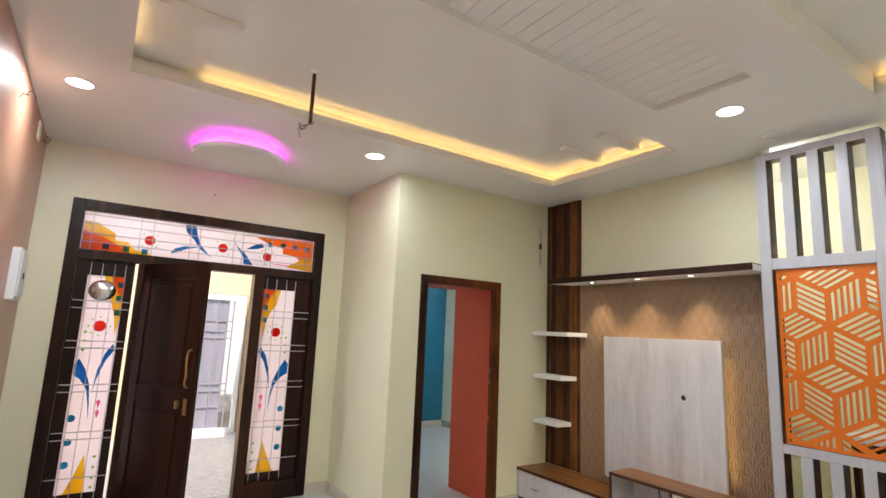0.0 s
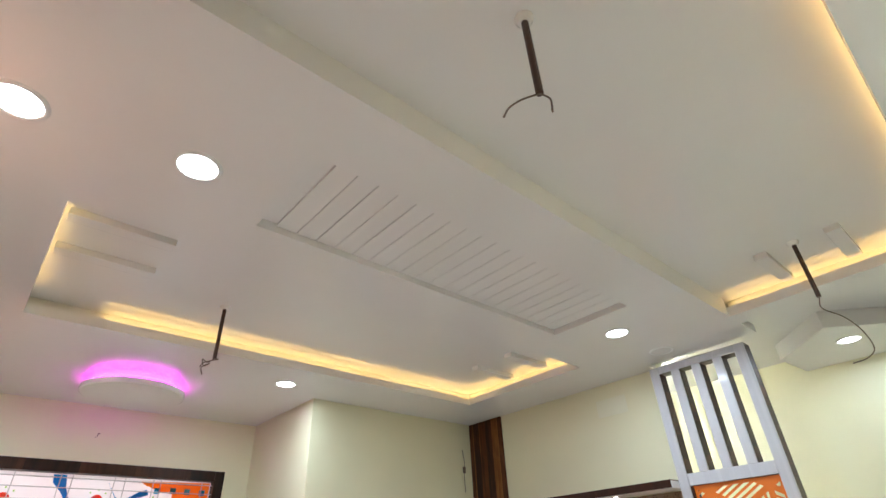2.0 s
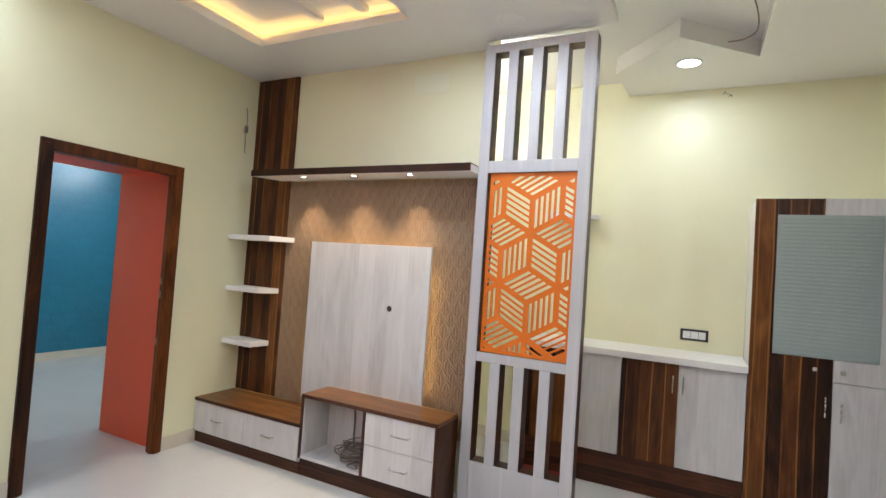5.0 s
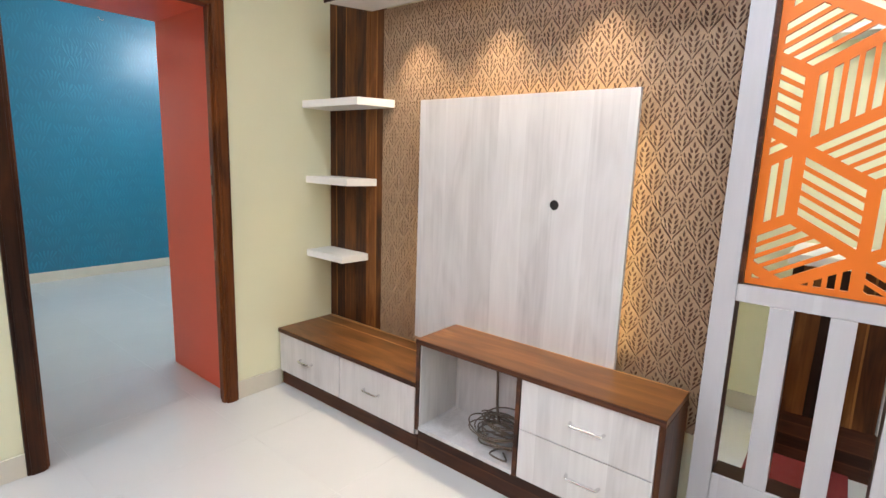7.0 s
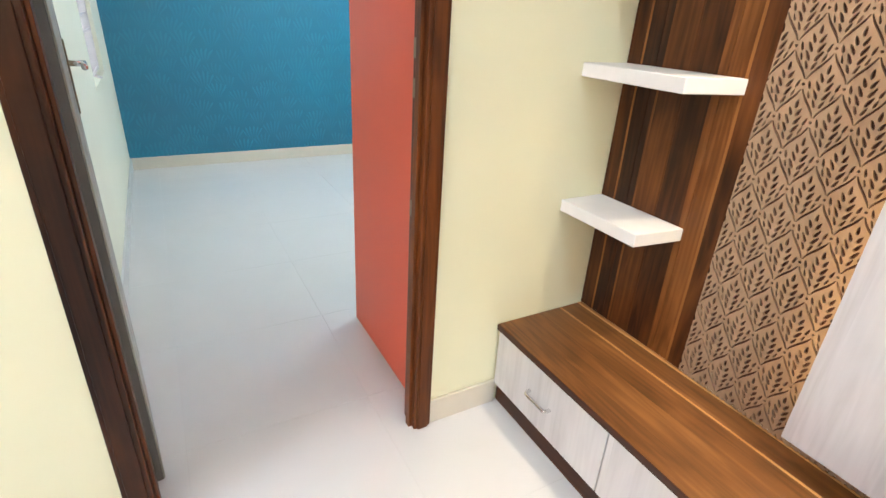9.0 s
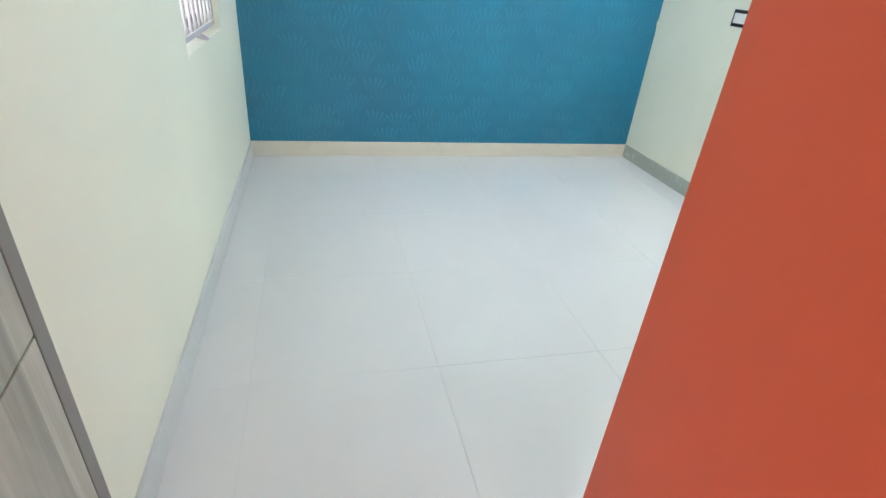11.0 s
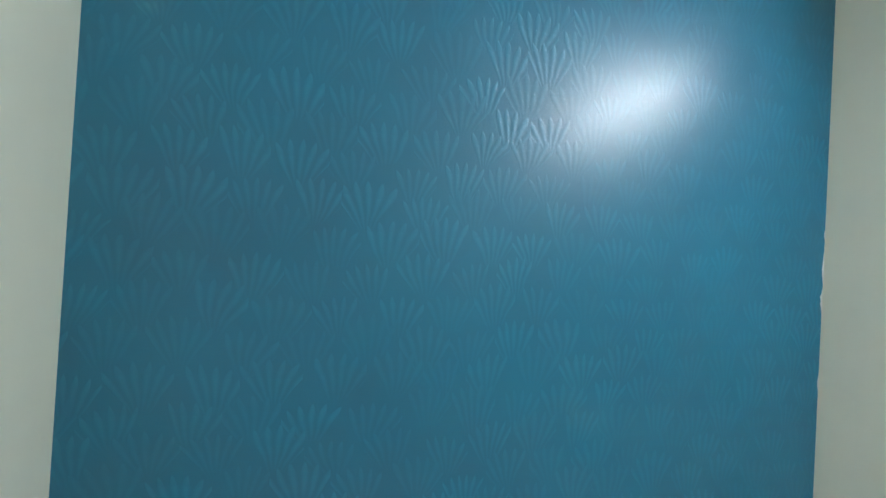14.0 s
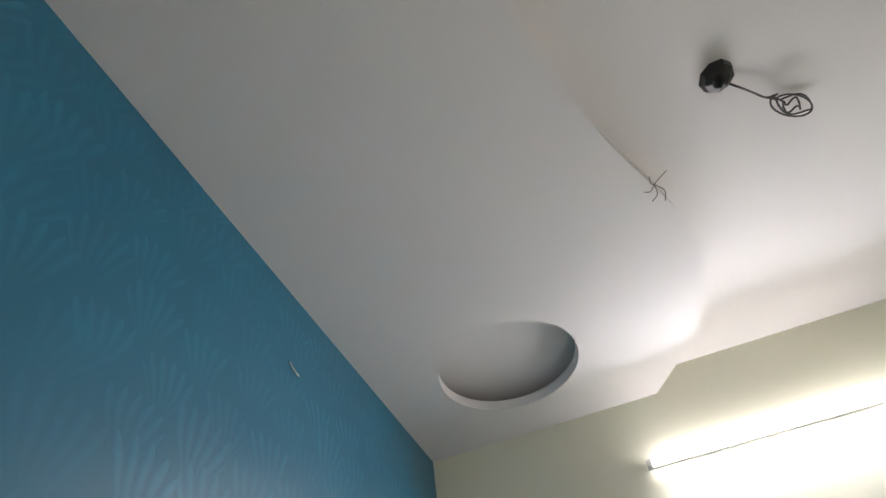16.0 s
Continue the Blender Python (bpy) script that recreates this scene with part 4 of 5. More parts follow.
part("tube", rod(bmesh.new(), (XTV + 0.168, 1.97, 2.86), (XTV + 0.168, 2.68, 2.86), 0.013, 12), M_TUBE2, tl)

# ---- bedroom: window, tube light, hook ----
win = thing("window_1", (XW, 6.68, WZ0), "barred sliding window with bronze aluminium sashes", "window")
win["kind"] = "structure"
part("sill", bx(XW - 0.16, XW + 0.004, WY0 + 0.001, WY1 - 0.001, WZ0 + 0.001, WZ0 + 0.02, 0.003), M_BEDWALL, win)
gx = XW - 0.025
g = part("grille", bx(gx - 0.004, gx + 0.004, WY0 + 0.09, WY1 - 0.06, 0.888, 0.908), M_GRILLE, win, "grey enamel steel grille")
for z in (1.125, 1.215, 1.62, 1.71, 2.0):
    part("crossbar", bx(gx - 0.003, gx + 0.003, WY0 + 0.09, WY1 - 0.06, z, z + 0.012), M_GRILLE, g)
for y0, y1 in ((WY0 + 0.062, WY0 + 0.089), (WY1 - 0.059, WY1 - 0.028)):
    part("side_bar", bx(gx - 0.012, gx + 0.004, y0, y1, 0.888, 2.05, 0.002), M_GRILLE, g)
for i in range(8):
    y = WY0 + 0.10 + i * 0.0875
    part("bar", rod(bmesh.new(), (gx - 0.008, y, 0.89), (gx - 0.008, y, 2.05), 0.0060, 8), M_GRILLE, g)
part("frame", bx(XW - 0.14, XW - 0.07, WY1 - 0.045, WY1 - 0.002, WZ0 + 0.021, WZ1 - 0.001), M_ALU, win, "bronze aluminium frame")
part("frame", bx(XW - 0.14, XW - 0.07, WY0 + 0.002, WY0 + 0.045, WZ0 + 0.021, WZ1 - 0.001), M_ALU, win, "bronze aluminium frame")
part("frame", bx(XW - 0.14, XW - 0.07, WY0 + 0.046, WY1 - 0.046, WZ0 + 0.021, WZ0 + 0.055), M_ALU, win, "bronze aluminium frame")
for y0, y1, x in ((WY0 + 0.046, 6.66, XW - 0.125), (6.62, WY1 - 0.046, XW - 0.095)):
    s = part("sash", bx(x - 0.01, x + 0.01, y0, y0 + 0.035, WZ0 + 0.056, WZ1 - 0.01), M_ALU, win, "bronze aluminium sash")
    part("stile", bx(x - 0.01, x + 0.01, y1 - 0.035, y1, WZ0 + 0.056, WZ1 - 0.01), M_ALU, s)
    part("bottom_rail", bx(x - 0.01, x + 0.01, y0 + 0.036, y1 - 0.036, WZ0 + 0.056, WZ0 + 0.09), M_ALU, s)
    p = part("pane", bx(x - 0.002, x + 0.002, y0 + 0.036, y1 - 0.036, WZ0 + 0.091, WZ1 - 0.012), M_CLEAR, s)
    p.visible_shadow = False
for z in (1.42, 1.32):
    part("latch", bx(XW - 0.084, XW - 0.066, 6.625, 6.645, z, z + 0.05, 0.003), M_BLACK, win, "black latch")
part("stay", tube(bmesh.new(), soft([(gx, 6.62, 0.885), (gx + 0.03, 6.63, 0.875), (gx + 0.03, 6.68, 0.872), (gx, 6.69, 0.885)], 5), 0.005, 8), M_GRILLE, win, smooth=True)

tl = thing("tube_light", (XBR, 6.2, 2.585), "lit white tube light on the bedroom wall", "tube light")
part("batten", bx(XBR - 0.028, XBR, 5.60, 6.80, 2.577, 2.592, 0.003), M_PLASTIC, tl)
part("tube", rod(bmesh.new(), (XBR - 0.041, 5.62, 2.585), (XBR - 0.041, 6.78, 2.585), 0.012, 14), M_TUBE, tl)
strip = lamp("tube_light_lamp", "AREA", look((XBR - 0.056, 6.2, 2.585), (2.5, 6.2, 0.75)), 21.0, (0.86, 0.94, 1.05))
day = lamp("window_daylight_lamp", "AREA", look((XW - 0.16, (WY0 + WY1) / 2, (WZ0 + WZ1) / 2), (XW + 1, (WY0 + WY1) / 2, (WZ0 + WZ1) / 2)), 5.0, (0.97, 0.98, 1.0))
day.data.shape, day.data.size, day.data.size_y = "RECTANGLE", WY1 - WY0 - 0.06, WZ1 - WZ0 - 0.06
strip.data.shape, strip.data.size, strip.data.size_y = "RECTANGLE", 1.14, 0.02
for y in (5.60, 6.78):
    part("end_cap", bx(XBR - 0.056, XBR - 0.0285, y, y + 0.02, 2.57, 2.60, 0.003), M_PLASTIC, tl)

hook = thing("fan_hook_box", (3.845, 6.285, BCU), "black ceiling hook box with a twisted wire", "ceiling hook")
part("box", disc_stack(3.845, 6.285, [(0.026, BCU - 0.03), (0.043, BCU - 0.02), (0.050, BCU)], 9), M_BLACK, hook)
part("hook", tube(bmesh.new(), soft([(3.825, 6.285, BCU), (3.835, 6.285, BCU - 0.045), (3.86, 6.29, BCU - 0.04), (3.865, 6.285, BCU)], 6), 0.006), M_BLACK, hook, smooth=True)
for turn, grow in ((0.0, 1.0), (0.5, 0.85), (1.1, 0.45)):
    pts = [(3.875 + 0.002 * turn, 6.255, BCU - 0.012), (3.925, 6.195, BCU - 0.02), (3.965, 6.15, BCU - 0.018)]
    for i in range(15):
        a = 2.6 + turn + i * 0.46
        u, v = 0.075 * grow * math.cos(a), 0.032 * grow * math.sin(a)
        pts.append((4.02 + 0.012 * turn * math.sin(3 * a) + u * 0.62 - v * 0.78, 6.075 - u * 0.78 - v * 0.62 - 0.03 * turn * (1.1 - turn), BCU - 0.02 - 0.001 * i))
    part("wire", tube(bmesh.new(), soft(pts, 4), 0.0030), M_BLACK, hook, smooth=True)
bits = thing("wire_end", (4.05, 6.54, BC), "frayed wire ends at the ceiling edge", "wire")
for a in (0.3, 1.2, 2.2, 3.3, -0.5):
    part("strand", tube(bmesh.new(), soft([(4.06, 6.53, BC + 0.005), (4.06 + 0.03 * math.cos(a), 6.53 - 0.01 + 0.03 * math.sin(a), BC - 0.008), (4.06 + 0.06 * math.cos(a + 0.4), 6.52 + 0.05 * math.sin(a + 0.3), BC - 0.015)], 4), 0.0016, 5), M_WIRE, bits, smooth=True)
sb = thing("switch_plate", (XBR, 6.97, 1.1), "black framed switch plate on the bedroom wall", "switch")
part("plate", bx(XBR - 0.012, XBR, 6.80, 7.0, 1.05, 1.14, 0.003), M_BLACK, sb)
part("switch", bx(XBR - 0.016, XBR - 0.0125, 6.82, 6.985, 1.068, 1.122, 0.002), M_PLASTIC, sb)

# ---- entrance: frame, stained glass, open leaf ----
ent = thing("entrance_frame", (0.88, YE, 0), "dark teak entrance frame with stained glass side lights and fanlight", "door frame")
EF0, EF1 = YE - 0.02, YE + 0.10
ML0, ML1, MR0, MR1 = 0.335, 0.405, 1.285, 1.375
T0, T1 = 2.055, 2.13
part("jamb", bx(EX0, EX0 + 0.085, EF0, EF1, 0, EH, 0.005), M_ENTRANCE, ent)
part("jamb", bx(EX1 - 0.085, EX1, EF0, EF1, 0, EH, 0.005), M_ENTRANCE, ent)
part("head", bx(EX0 + 0.086, EX1 - 0.086, EF0, EF1, EH - 0.085, EH, 0.005), M_ENTRANCE, ent)
part("transom", bx(EX0 + 0.086, EX1 - 0.086, EF0, EF1, T0, T1, 0.005), M_ENTRANCE, ent)
part("mullion", bx(ML0, ML1, EF0, EF1, 0, T0 - 0.001, 0.005), M_ENTRANCE, ent)
part("mullion", bx(MR0, MR1, EF0, EF1, 0, T0 - 0.001, 0.005), M_ENTRANCE, ent)
GY = YE + 0.055


def side_light(x0, x1, g0, g1, mirror):
    """A dark board with a tall stained pane, and steel bars in front."""
    s = part("side_light", bx(x0, g0, GY - 0.012, GY + 0.012, 0.16, T0 - 0.001), M_LEAF, ent, "dark board with a stained glass strip")
    part("board", bx(g1, x1, GY - 0.012, GY + 0.012, 0.16, T0 - 0.001), M_LEAF, s)
    part("board", bx(g0, g1, GY - 0.012, GY + 0.012, 0.16, 0.235), M_LEAF, s)
    part("board", bx(g0, g1, GY - 0.012, GY + 0.012, 1.93, T0 - 0.001), M_LEAF, s)
    part("bottom_rail", bx(x0, x1, EF0 + 0.004, EF1, 0, 0.159, 0.004), M_ENTRANCE, s)
    part("glass", bx(g0, g1, GY - 0.003, GY + 0.003, 0.235, 1.93), G_WHITE, s, "milky stained glass")
    w = g1 - g0

    def at(u, z):
        return ((g1 - u * w) if mirror else (g0 + u * w), z)

    def motif(pts, mt, lift=0.0):
        q = [at(u, z) for u, z in pts]
        part("motif", prism(bmesh.new(), q, 1, GY - 0.005 - lift, GY - 0.0034 - lift), mt, s)

    def blot(u, z, r, mt, n=14, sq=1.0):
        motif([(u + r / w * math.cos(k * math.tau / n), z + sq * r * math.sin(k * math.tau / n)) for k in range(n)], mt)
    motif([(0.45, 1.93), (1, 1.93), (1, 1.60), (0.9, 1.45), (0.84, 1.60), (0.7, 1.72), (0.55, 1.78)], G_YELLOW)
    motif([(0.62, 1.929), (0.999, 1.929), (0.999, 1.72), (0.85, 1.80)], G_ORANGE, 0.002)
    for z in (1.84, 1.73, 1.61):
        motif([(0.82, z), (0.96, z), (0.96, z + 0.045), (0.82, z + 0.045)], G_TEAL, 0.004)
    blot(0.5, 1.52, 0.045, G_RED)
    for k in range(8):
        blot(0.5 + 0.075 / w * math.cos(k * 0.785), 1.52 + 0.075 * math.sin(k * 0.785), 0.008, G_GREEN, 6)
    for z in (1.47, 1.40, 1.33):
        blot(0.16, z, 0.012, G_GREEN, 8)
    motif([(0.02, 1.22), (0.12, 1.26), (0.3, 1.18), (0.46, 1.06), (0.52, 0.92), (0.55, 0.78), (0.48, 0.92), (0.40, 1.02), (0.2, 1.10), (0.03, 1.13)], G_BLUE)
    motif([(0.54, 0.98), (0.62, 1.10), (0.78, 1.24), (0.98, 1.33), (0.92, 1.38), (0.74, 1.30), (0.6, 1.16)], G_BLUE)
    for z in (0.92, 0.84):
        motif([(0.70, z), (0.76, z + 0.02), (0.82, z), (0.76, z - 0.05)], G_PINK)
    for z in (0.80, 0.62, 0.45):
        blot(0.14, z, 0.028, G_TEAL, 12)
    motif([(0.2, 0.236), (0.72, 0.236), (0.66, 0.40), (0.60, 0.52), (0.42, 0.38)], G_YELLOW)
    for z in (0.50, 0.42, 0.34, 0.27):
        blot(0.86, z, 0.012, G_GREEN, 8)
    by = EF0 + 0.03
    for z in (1.72, 1.66, 1.40, 1.345, 1.06, 1.005, 0.70, 0.645, 0.36):
        part("bar", rod(bmesh.new(), (x0 + 0.01, by, z), (x1 - 0.01, by, z), 0.0045, 6), M_GRILLE, s, "thin grey steel bar")
    for u in (0.06, 0.36, 0.68, 0.97):
        x = g0 + u * w
        part("bar", rod(bmesh.new(), (x, by + 0.008, 0.17), (x, by + 0.008, 2.03), 0.0035, 6), M_GRILLE, s, "thin grey steel bar")


side_light(EX0 + 0.086, ML0 - 0.022, -0.01, 0.255, False)
side_light(MR1 + 0.001, EX1 - 0.086, 1.395, 1.70, True)
# fanlight
fx0, fx1, fz0, fz1 = EX0 + 0.086, EX1 - 0.086, T1 + 0.001, EH - 0.086
fan = part("fanlight", bx(fx0, fx1, GY - 0.003, GY + 0.003, fz0, fz1), G_WHITE, ent, "milky stained glass fanlight")
fw = fx1 - fx0


def fan_motif(pts, mt, lift=0.0):
    part("motif", prism(bmesh.new(), [(fx0 + u * fw, fz0 + v * (fz1 - fz0)) for u, v in pts], 1, GY - 0.005 - lift, GY - 0.0034 - lift), mt, fan)


def fan_blot(u, v, r, mt, lift=0.0, n=14):
    part("motif", prism(bmesh.new(), [(fx0 + u * fw + r * math.cos(k * math.tau / n), fz0 + v * (fz1 - fz0) + r * math.sin(k * math.tau / n)) for k in range(n)], 1, GY - 0.005 - lift, GY - 0.0034 - lift), mt, fan)


fan_motif([(0.005, 0.02), (0.27, 0.02), (0.24, 0.10), (0.20, 0.12), (0.17, 0.30), (0.12, 0.32), (0.12, 0.5), (0.08, 0.62), (0.05, 0.74), (0.005, 0.75)], G_YELLOW)
fan_motif([(0.005, 0.02), (0.18, 0.02), (0.13, 0.22), (0.09, 0.34), (0.005, 0.5)], G_ORANGE, 0.002)
fan_motif([(0.70, 0.93), (0.995, 0.98), (0.995, 0.30), (0.93, 0.35), (0.90, 0.45), (0.84, 0.5), (0.84, 0.66), (0.78, 0.72), (0.72, 0.86)], G_ORANGE)
fan_motif([(0.86, 0.1), (0.995, 0.02), (0.995, 0.5), (0.95, 0.45), (0.92, 0.3)], G_YELLOW, 0.002)
for u, v in ((0.09, 0.14), (0.165, 0.12), (0.235, 0.1), (0.775, 0.72), (0.84, 0.74), (0.90, 0.73), (0.965, 0.72)):
    fan_motif([(u - 0.012, v - 0.07), (u + 0.012, v - 0.07), (u + 0.012, v + 0.07), (u - 0.012, v + 0.07)], G_TEAL, 0.004)
for u, v in ((0.25, 0.42), (0.555, 0.45), (0.765, 0.34)):
    fan_blot(u, v, 0.042, G_RED, 0.004)
    for k in range(8):
        fan_blot(u + 0.075 / fw * math.cos(k * 0.785), v + 0.075 / (fz1 - fz0) * math.sin(k * 0.785), 0.007, G_GREEN, 0.004, 6)
fan_motif([(0.385, 0.98), (0.43, 0.98), (0.44, 0.7), (0.46, 0.45), (0.51, 0.12), (0.455, 0.35), (0.425, 0.6), (0.39, 0.8)], G_BLUE)
fan_motif([(0.335, 0.13), (0.35, 0.28), (0.39, 0.38), (0.455, 0.40), (0.40, 0.30), (0.36, 0.18)], G_BLUE)
fan_motif([(0.585, 0.85), (0.62, 0.55), (0.65, 0.42), (0.67, 0.28), (0.70, 0.05), (0.655, 0.06), (0.65, 0.28), (0.63, 0.42)], G_BLUE)
fan_motif([(0.66, 0.5), (0.70, 0.66), (0.735, 0.74), (0.745, 0.62), (0.71, 0.54)], G_BLUE)
fan_motif([(0.80, 0.14), (0.93, 0.10), (0.93, 0.13), (0.80, 0.17)], G_PINK)
by = EF0 + 0.03
for z in (0.9, 0.68, 0.42, 0.2):
    part("bar", rod(bmesh.new(), (fx0, by, fz0 + z * (fz1 - fz0)), (fx1, by, fz0 + z * (fz1 - fz0)), 0.004, 6), M_GRILLE, fan, "thin grey steel bar")
for u in (0.035, 0.21, 0.26, 0.41, 0.45, 0.60, 0.64, 0.75, 0.78, 0.955):
    part("bar", rod(bmesh.new(), (fx0 + u * fw, by + 0.008, fz0), (fx0 + u * fw, by + 0.008, fz1), 0.004, 6), M_GRILLE, fan, "thin grey steel bar")

# the leaf that stands open into the hall
eleaf = thing("entrance_door", (0.41, YE, 0), "dark polished teak entrance leaf, standing open into the hall", "door")
em = pose(0.41, YE - 0.025, 0, 0, 0, -62) @ Matrix.Translation((0, -0.04, 0)) @ Matrix.Diagonal((1, -1, 1, 1))


def el(name, x0, x1, y0, y1, z0, z1, bev, mt, parent, label=""):
    bm = bx(x0, x1, y0, y1, z0, z1, bev)
    bmesh.ops.transform(bm, matrix=em, verts=bm.verts)
    bmesh.ops.recalc_face_normals(bm, faces=bm.faces)
    return part(name, bm, mt, parent, label)


LW = 0.80
el("stile", 0, 0.11, -0.04, 0, 0.012, 2.05, 0.004, M_LEAF, eleaf)
el("stile", LW - 0.11, LW, -0.04, 0, 0.012, 2.05, 0.004, M_LEAF, eleaf)
for z0, z1 in ((0.012, 0.2), (0.95, 1.07), (1.92, 2.05)):
    el("rail", 0.1105, LW - 0.1105, -0.04, 0, z0, z1, 0.004, M_LEAF, eleaf)
for z0, z1 in ((0.201, 0.949), (1.071, 1.919)):
    el("panel", 0.111, LW - 0.111, -0.03, -0.01, z0, z1, 0.002, M_LEAF, eleaf)
    el("raised_field", 0.16, LW - 0.16, -0.0098, -0.002, z0 + 0.05, z1 - 0.05, 0.006, M_LEAF, eleaf)
pts = [em @ Vector(p) for p in soft([(LW - 0.06, 0.001, 1.10), (LW - 0.06, 0.03, 1.12), (LW - 0.05, 0.035, 1.2), (LW - 0.06, 0.035, 1.28), (LW - 0.06, 0.03, 1.36), (LW - 0.06, 0.001, 1.38)], 6)]
part("pull_handle", tube(bmesh.new(), pts, 0.008, 8), M_BRASS, eleaf, "curved brass pull handle", True)
el("lock_plate", LW - 0.085, LW - 0.045, 0.0005, 0.006, 0.90, 1.02, 0.002, M_BRASS, eleaf, "brass lock plate")
el("knob", LW - 0.155, LW - 0.13, 0.0005, 0.03, 0.94, 1.0, 0.006, M_BRASS, eleaf, "brass knob")
el("latch", LW + 0.0005, LW + 0.012, -0.03, -0.01, 1.2, 1.42, 0.003, M_BLACK, eleaf, "black latch edge")

# steel ball of the door chime on the side light
bell = thing("steel_dish", (0.105, EF0, 1.80), "polished steel dish hung on the side light", "dish")
bm = bmesh.new()
bmesh.ops.create_uvsphere(bm, u_segments=32, v_segments=16, radius=0.095, matrix=Matrix.Translation((0.105, EF0 - 0.012, 1.805)) @ Matrix.Diagonal((1.0, 0.42, 0.88, 1)))
part("bowl", bm, M_CHROME, bell, "", True)

# ---- porch outside the entrance ----
tagged(new("ground", mesh_of("ground", bx(-600, 600, YE + 0.25, 900, -0.45, -0.12), paint("dusty_ground", (0.34, 0.29, 0.22), 0.9, 0.2))), "dusty open ground beyond the porch", "ground", kind="structure")
M_PORCH = paint("peach_porch_paint", (0.80, 0.56, 0.36), 0.6)
M_CREAM = paint("white_porch_paint", (0.82, 0.80, 0.76), 0.6)
M_PORCHTILE = plain("mottled_porch_tile", (0.62, 0.57, 0.55), 0.35, 0.2)
M_GATE = plain("grey_steel_gate", (0.30, 0.28, 0.33), 0.4)
bm = bx(-1.8, 1.15, 8.5, 8.65, -0.12, 3.0)
box(bm, 2.0, 4.5, 8.5, 8.65, -0.12, 3.0)
box(bm, 1.15, 2.0, 8.5, 8.65, 2.02, 3.0)
setting("wall_porch", bm, M_PORCH, "peach painted porch wall")
# glowing board added past the parapet to brighten porch and window
setting("backdrop", bx(-2.9, -2.8, 3.5, 9.6, -0.12, 3.6), glow("daylight_board_glow", (0.90, 0.95, 1.0), 7.0), "added glowing board in place of hazy sky beyond the porch", "sky")
setting("wall_porch_side", bx(-1.95, -1.8, YE + 0.23, 8.65, -0.12, 0.7), M_CREAM, "low white porch parapet")
setting("porch_floor", bx(-1.8, XB, YE + 0.23, 8.5, -0.118, -0.012), M_PORCHTILE, "mottled tiled porch floor", "floor")
gate = thing("porch_gate", (1.58, 8.5, 0), "grey steel gate in a white frame", "gate")
for x0, x1 in ((1.18, 1.25), (1.92, 1.98)):
    part("frame_post", bx(x0, x1, 8.44, 8.5, -0.012, 2.0, 0.004), M_CREAM, gate, "white frame")
part("frame_head", bx(1.251, 1.919, 8.44, 8.5, 1.93, 2.0, 0.004), M_CREAM, gate, "white frame")
part("sill", bx(1.251, 1.919, 8.42, 8.5, -0.012, 0.06, 0.004), M_CREAM, gate, "white sill")
for x0, x1 in ((1.255, 1.42), (1.423, 1.59), (1.593, 1.73)):
    part("sheet", bx(x0, x1, 8.49, 8.51, 0.065, 1.925, 0.004), M_GATE, gate)
for z in (0.35, 0.58, 0.68, 1.35, 1.45, 1.60):
    part("gate_rail", bx(1.255, 1.80, 8.465, 8.489, z, z + 0.02, 0.002), M_GATE, gate)
for x in (1.255, 1.415, 1.585, 1.725, 1.80):
    part("gate_bar", bx(x, x + 0.022, 8.463, 8.4645 + 0.024, 0.065, 1.925, 0.002), M_GATE, gate)
setting("wall_neighbour", bx(-1.8, 4.5, 11.0, 11.2, -0.12, 4.0), M_CREAM, "white neighbouring wall beyond the gate")

# ---- copper wall: switch box, wires, little boxes ----
swb = thing("meter_box", (XL, 4.6, 1.85), "white wall switch box on the copper wall", "switch box")
part("case", bx(XL, XL + 0.05, 4.47, 4.78, 1.68, 2.02, 0.006), M_PLASTIC, swb)
part("cover", bx(XL + 0.0505, XL + 0.06, 4.49, 4.76, 1.70, 2.0, 0.005), M_PLASTIC, swb)
part("button", bx(XL + 0.0605, XL + 0.066, 4.60, 4.63, 1.82, 1.86, 0.002), M_BLACK, swb)


def wire_tuft(name, p, n, seed, r, mt=M_WIRE, sx=1.0):
    q = random.Random(seed)
    t = thing(name, p, "loose wire ends sticking out of the wall", "wire", "wire ends")
    for _ in range(n):
        pts = [Vector(p)]
        for k in range(4):
            pts.append(pts[-1] + Vector((q.uniform(-1, 1) * r * sx, q.uniform(-1, 1) * r, q.uniform(-1, 0.5) * r)))
        part("wire", tube(bmesh.new(), soft(pts, 4), 0.0022, 5), mt, t, smooth=True)


wire_tuft("wire_end", (XL + 0.015, 3.75, 2.80), 4, 1, 0.035)
wire_tuft("wire_end", (XL + 0.015, 4.95, 2.92), 3, 2, 0.03)
wire_tuft("wire_end", (0.86, YE - 0.012, 2.76), 2, 3, 0.015)
wire_tuft("wire_end", (XR - 0.015, 0.46, 2.93), 2, 5, 0.02)
solo("junction_box", bx(XL, XL + 0.012, 4.60, 4.70, 2.80, 2.93, 0.003), M_WALL, "small cream junction cover on the copper wall", "junction box")
cord = thing("hanging_wire", (3.88, YD, 2.6), "thin wire with a small plug hanging beside the pilaster", "wire")
part("wire", tube(bmesh.new(), soft([(3.885, YD - 0.005, 2.72), (3.89, YD - 0.02, 2.6), (3.88, YD - 0.02, 2.5), (3.885, YD - 0.02, 2.33)], 5), 0.003, 6), M_WIRE, cord, smooth=True)
part("plug", bx(3.873, 3.897, YD - 0.03, YD - 0.008, 2.50, 2.56, 0.006), M_WIRE, cord, "small brown plug")
cord = thing("hanging_wire", (4.1, YS, 2.7), "looped wire hanging from the kitchen wall", "wire")
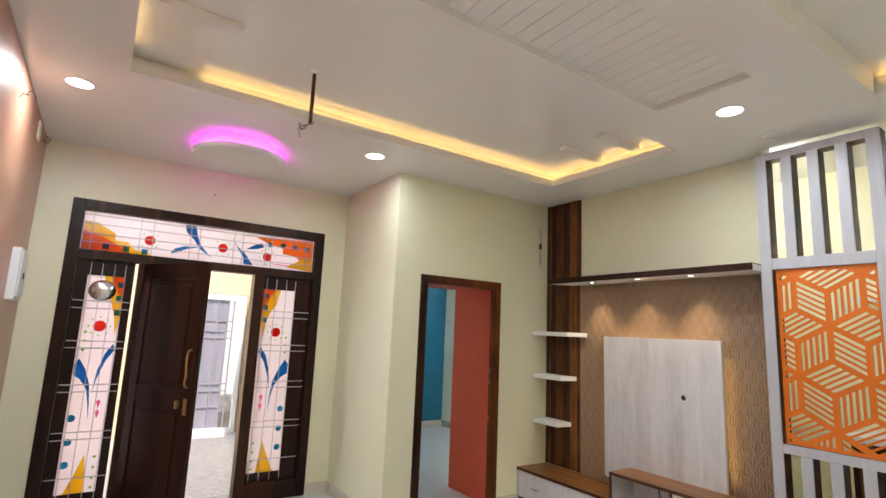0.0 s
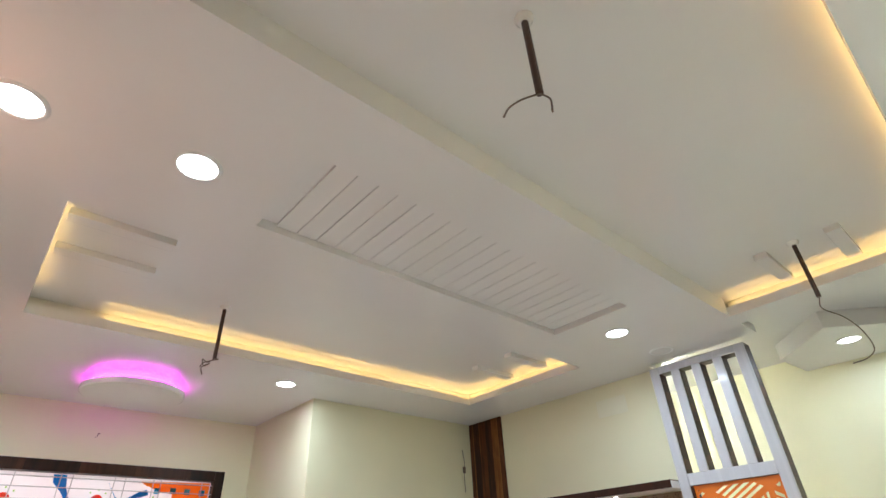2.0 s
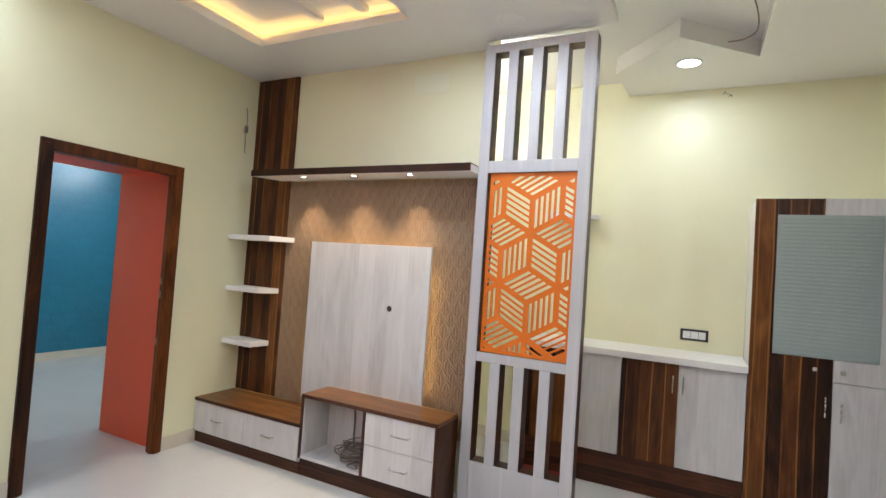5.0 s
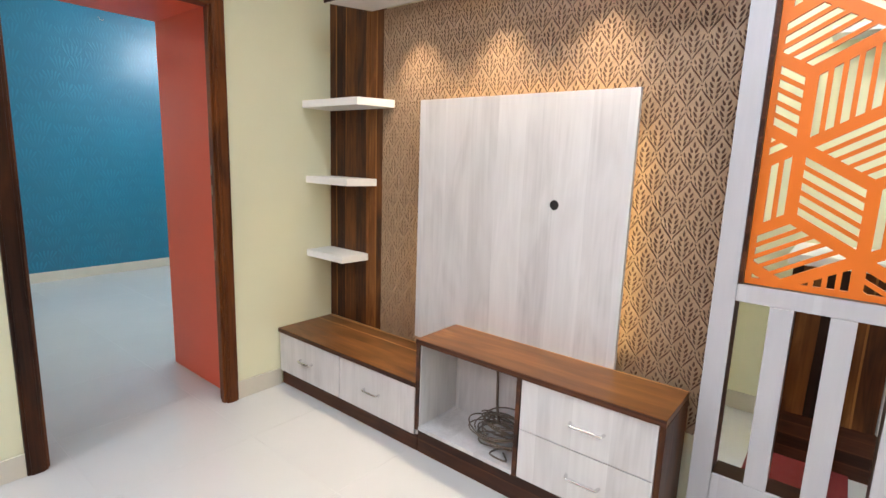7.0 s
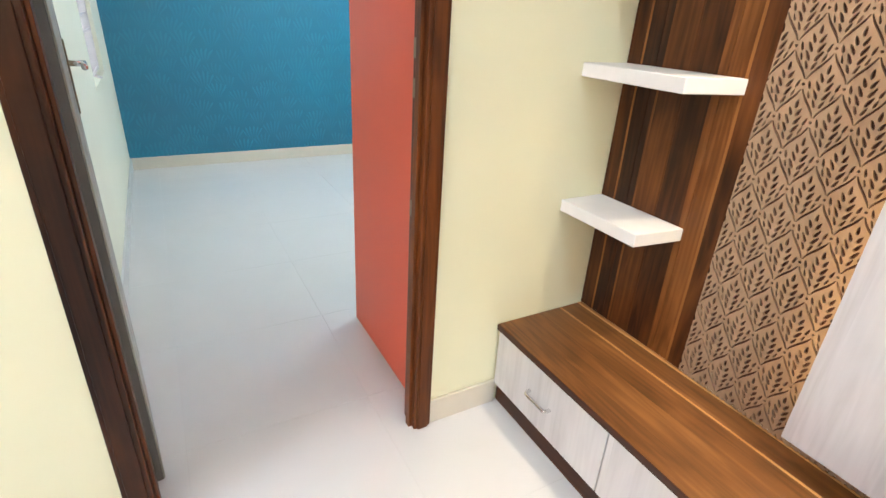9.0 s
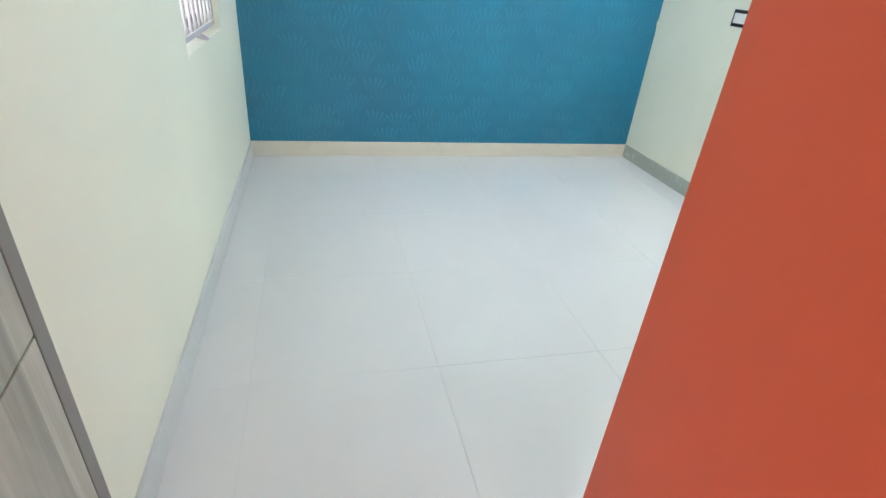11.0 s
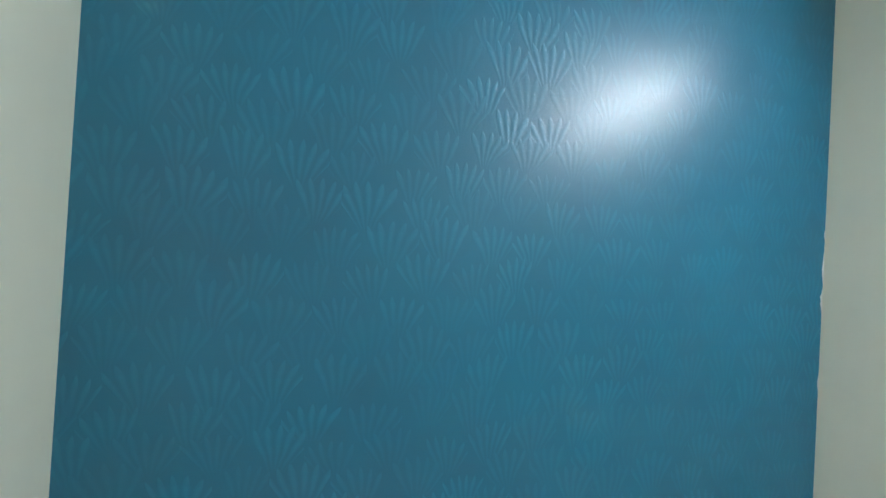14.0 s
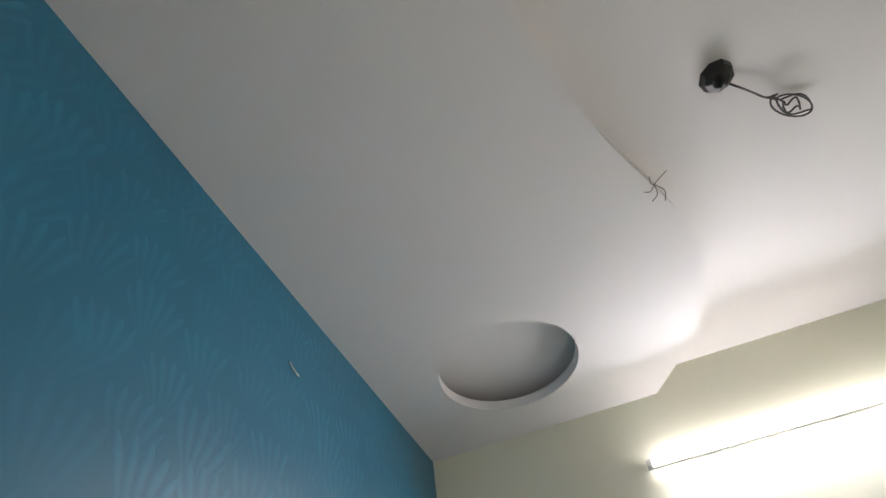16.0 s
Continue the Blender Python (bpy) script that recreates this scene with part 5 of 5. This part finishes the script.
part("wire", tube(bmesh.new(), soft([(4.10, YS + 0.004, 2.98 - 0.03), (4.10, YS + 0.02, 2.85), (4.11, YS + 0.02, 2.74), (4.16, YS + 0.03, 2.70), (4.12, YS + 0.03, 2.66), (4.08, YS + 0.03, 2.70), (4.12, YS + 0.03, 2.72), (4.15, YS + 0.02, 2.62), (4.16, YS + 0.02, 2.55)], 6), 0.004, 6), M_WIRE, cord, smooth=True)
patch = solo("plaster_patch", bx(XTV - 0.004, XTV, 2.22, 2.50, 2.72, 2.86, 0.002), paint("filler", (0.80, 0.79, 0.60), 0.5), "faint white filler patch on the yellow wall", "patch")

# scuffs where the blue paint meets the side wall, and a scratch near the ceiling, made as a bent wire
scuff = random.Random(9)
for z0, z1, w in ((1.30, 1.40, 0.012), (1.43, 1.56, 0.009), (1.62, 1.66, 0.006), (0.95, 1.02, 0.006)):
    n = 9
    edge = [(XBR - 0.0005, z0 + (z1 - z0) * k / n) for k in range(n + 1)]
    inner = [(XBR - w * math.sin(math.pi * k / n) * scuff.uniform(0.5, 1.2) - 0.001, z0 + (z1 - z0) * k / n) for k in range(n + 1)]
    solo("paint_scuff", prism(bmesh.new(), edge + inner[::-1], 1, YB - 0.0012, YB), M_CEIL, "thin white paint scuff on the blue wall edge", "paint mark", "paint scuffs")
solo("wall_scratch", tube(bmesh.new(), soft([(4.00, YB - 0.002, 2.64), (4.015, YB - 0.012, 2.615), (4.04, YB - 0.012, 2.61), (4.05, YB - 0.002, 2.63)], 5), 0.004, 6), M_CHROME, "small bent wire in place of a scratch on the blue wall", "hook", smooth=True)

# ---- floor ----
setting("floor_bed", bx(XL - 0.2, XBR + 0.2, -2.5, YE + 0.22, -0.05, -0.0010), M_GROUT, "grey bedding under the tiles", "floor")
setting("floor_bed_bedroom", bx(XB, XBR + 0.2, YE + 0.22, YB + 0.1, -0.05, -0.0010), M_GROUT, "grey bedding under the bedroom tiles", "floor")
floor = tagged(new("floor"), "polished cream vitrified tile floor", "floor", kind="structure")
S = 0.62
tile = bx(-S / 2 + 0.0005, S / 2 - 0.0005, -S / 2 + 0.0005, S / 2 - 0.0005, -0.0095, 0, 0.0003)
tile_mesh = mesh_of("floor_tile", tile, M_TILE)
edge_mesh = mesh_of("floor_tile_cut", bx(-0.02, S / 2 - 0.0008, -S / 2 + 0.0005, S / 2 - 0.0005, -0.0095, 0, 0.0003), M_TILE)
for i in range(-5, 5):
    for j in range(-11, 7):
        x, y = 2.587 + (i + 0.5) * S, 4.272 + (j + 0.5) * S
        inside_bed = y > YE + 0.1
        if x < XL - 0.3 or x > XBR + 0.3 or y > YB + 0.3 or y < -2.6 or (inside_bed and x + S / 2 < XW) or (y < YS - 0.5 and x < 2.0):
            continue
        edge = inside_bed and x - S / 2 < XB
        t = new("tile", edge_mesh if edge else tile_mesh)
        t.location = (x, y, 0)
        t.parent = floor
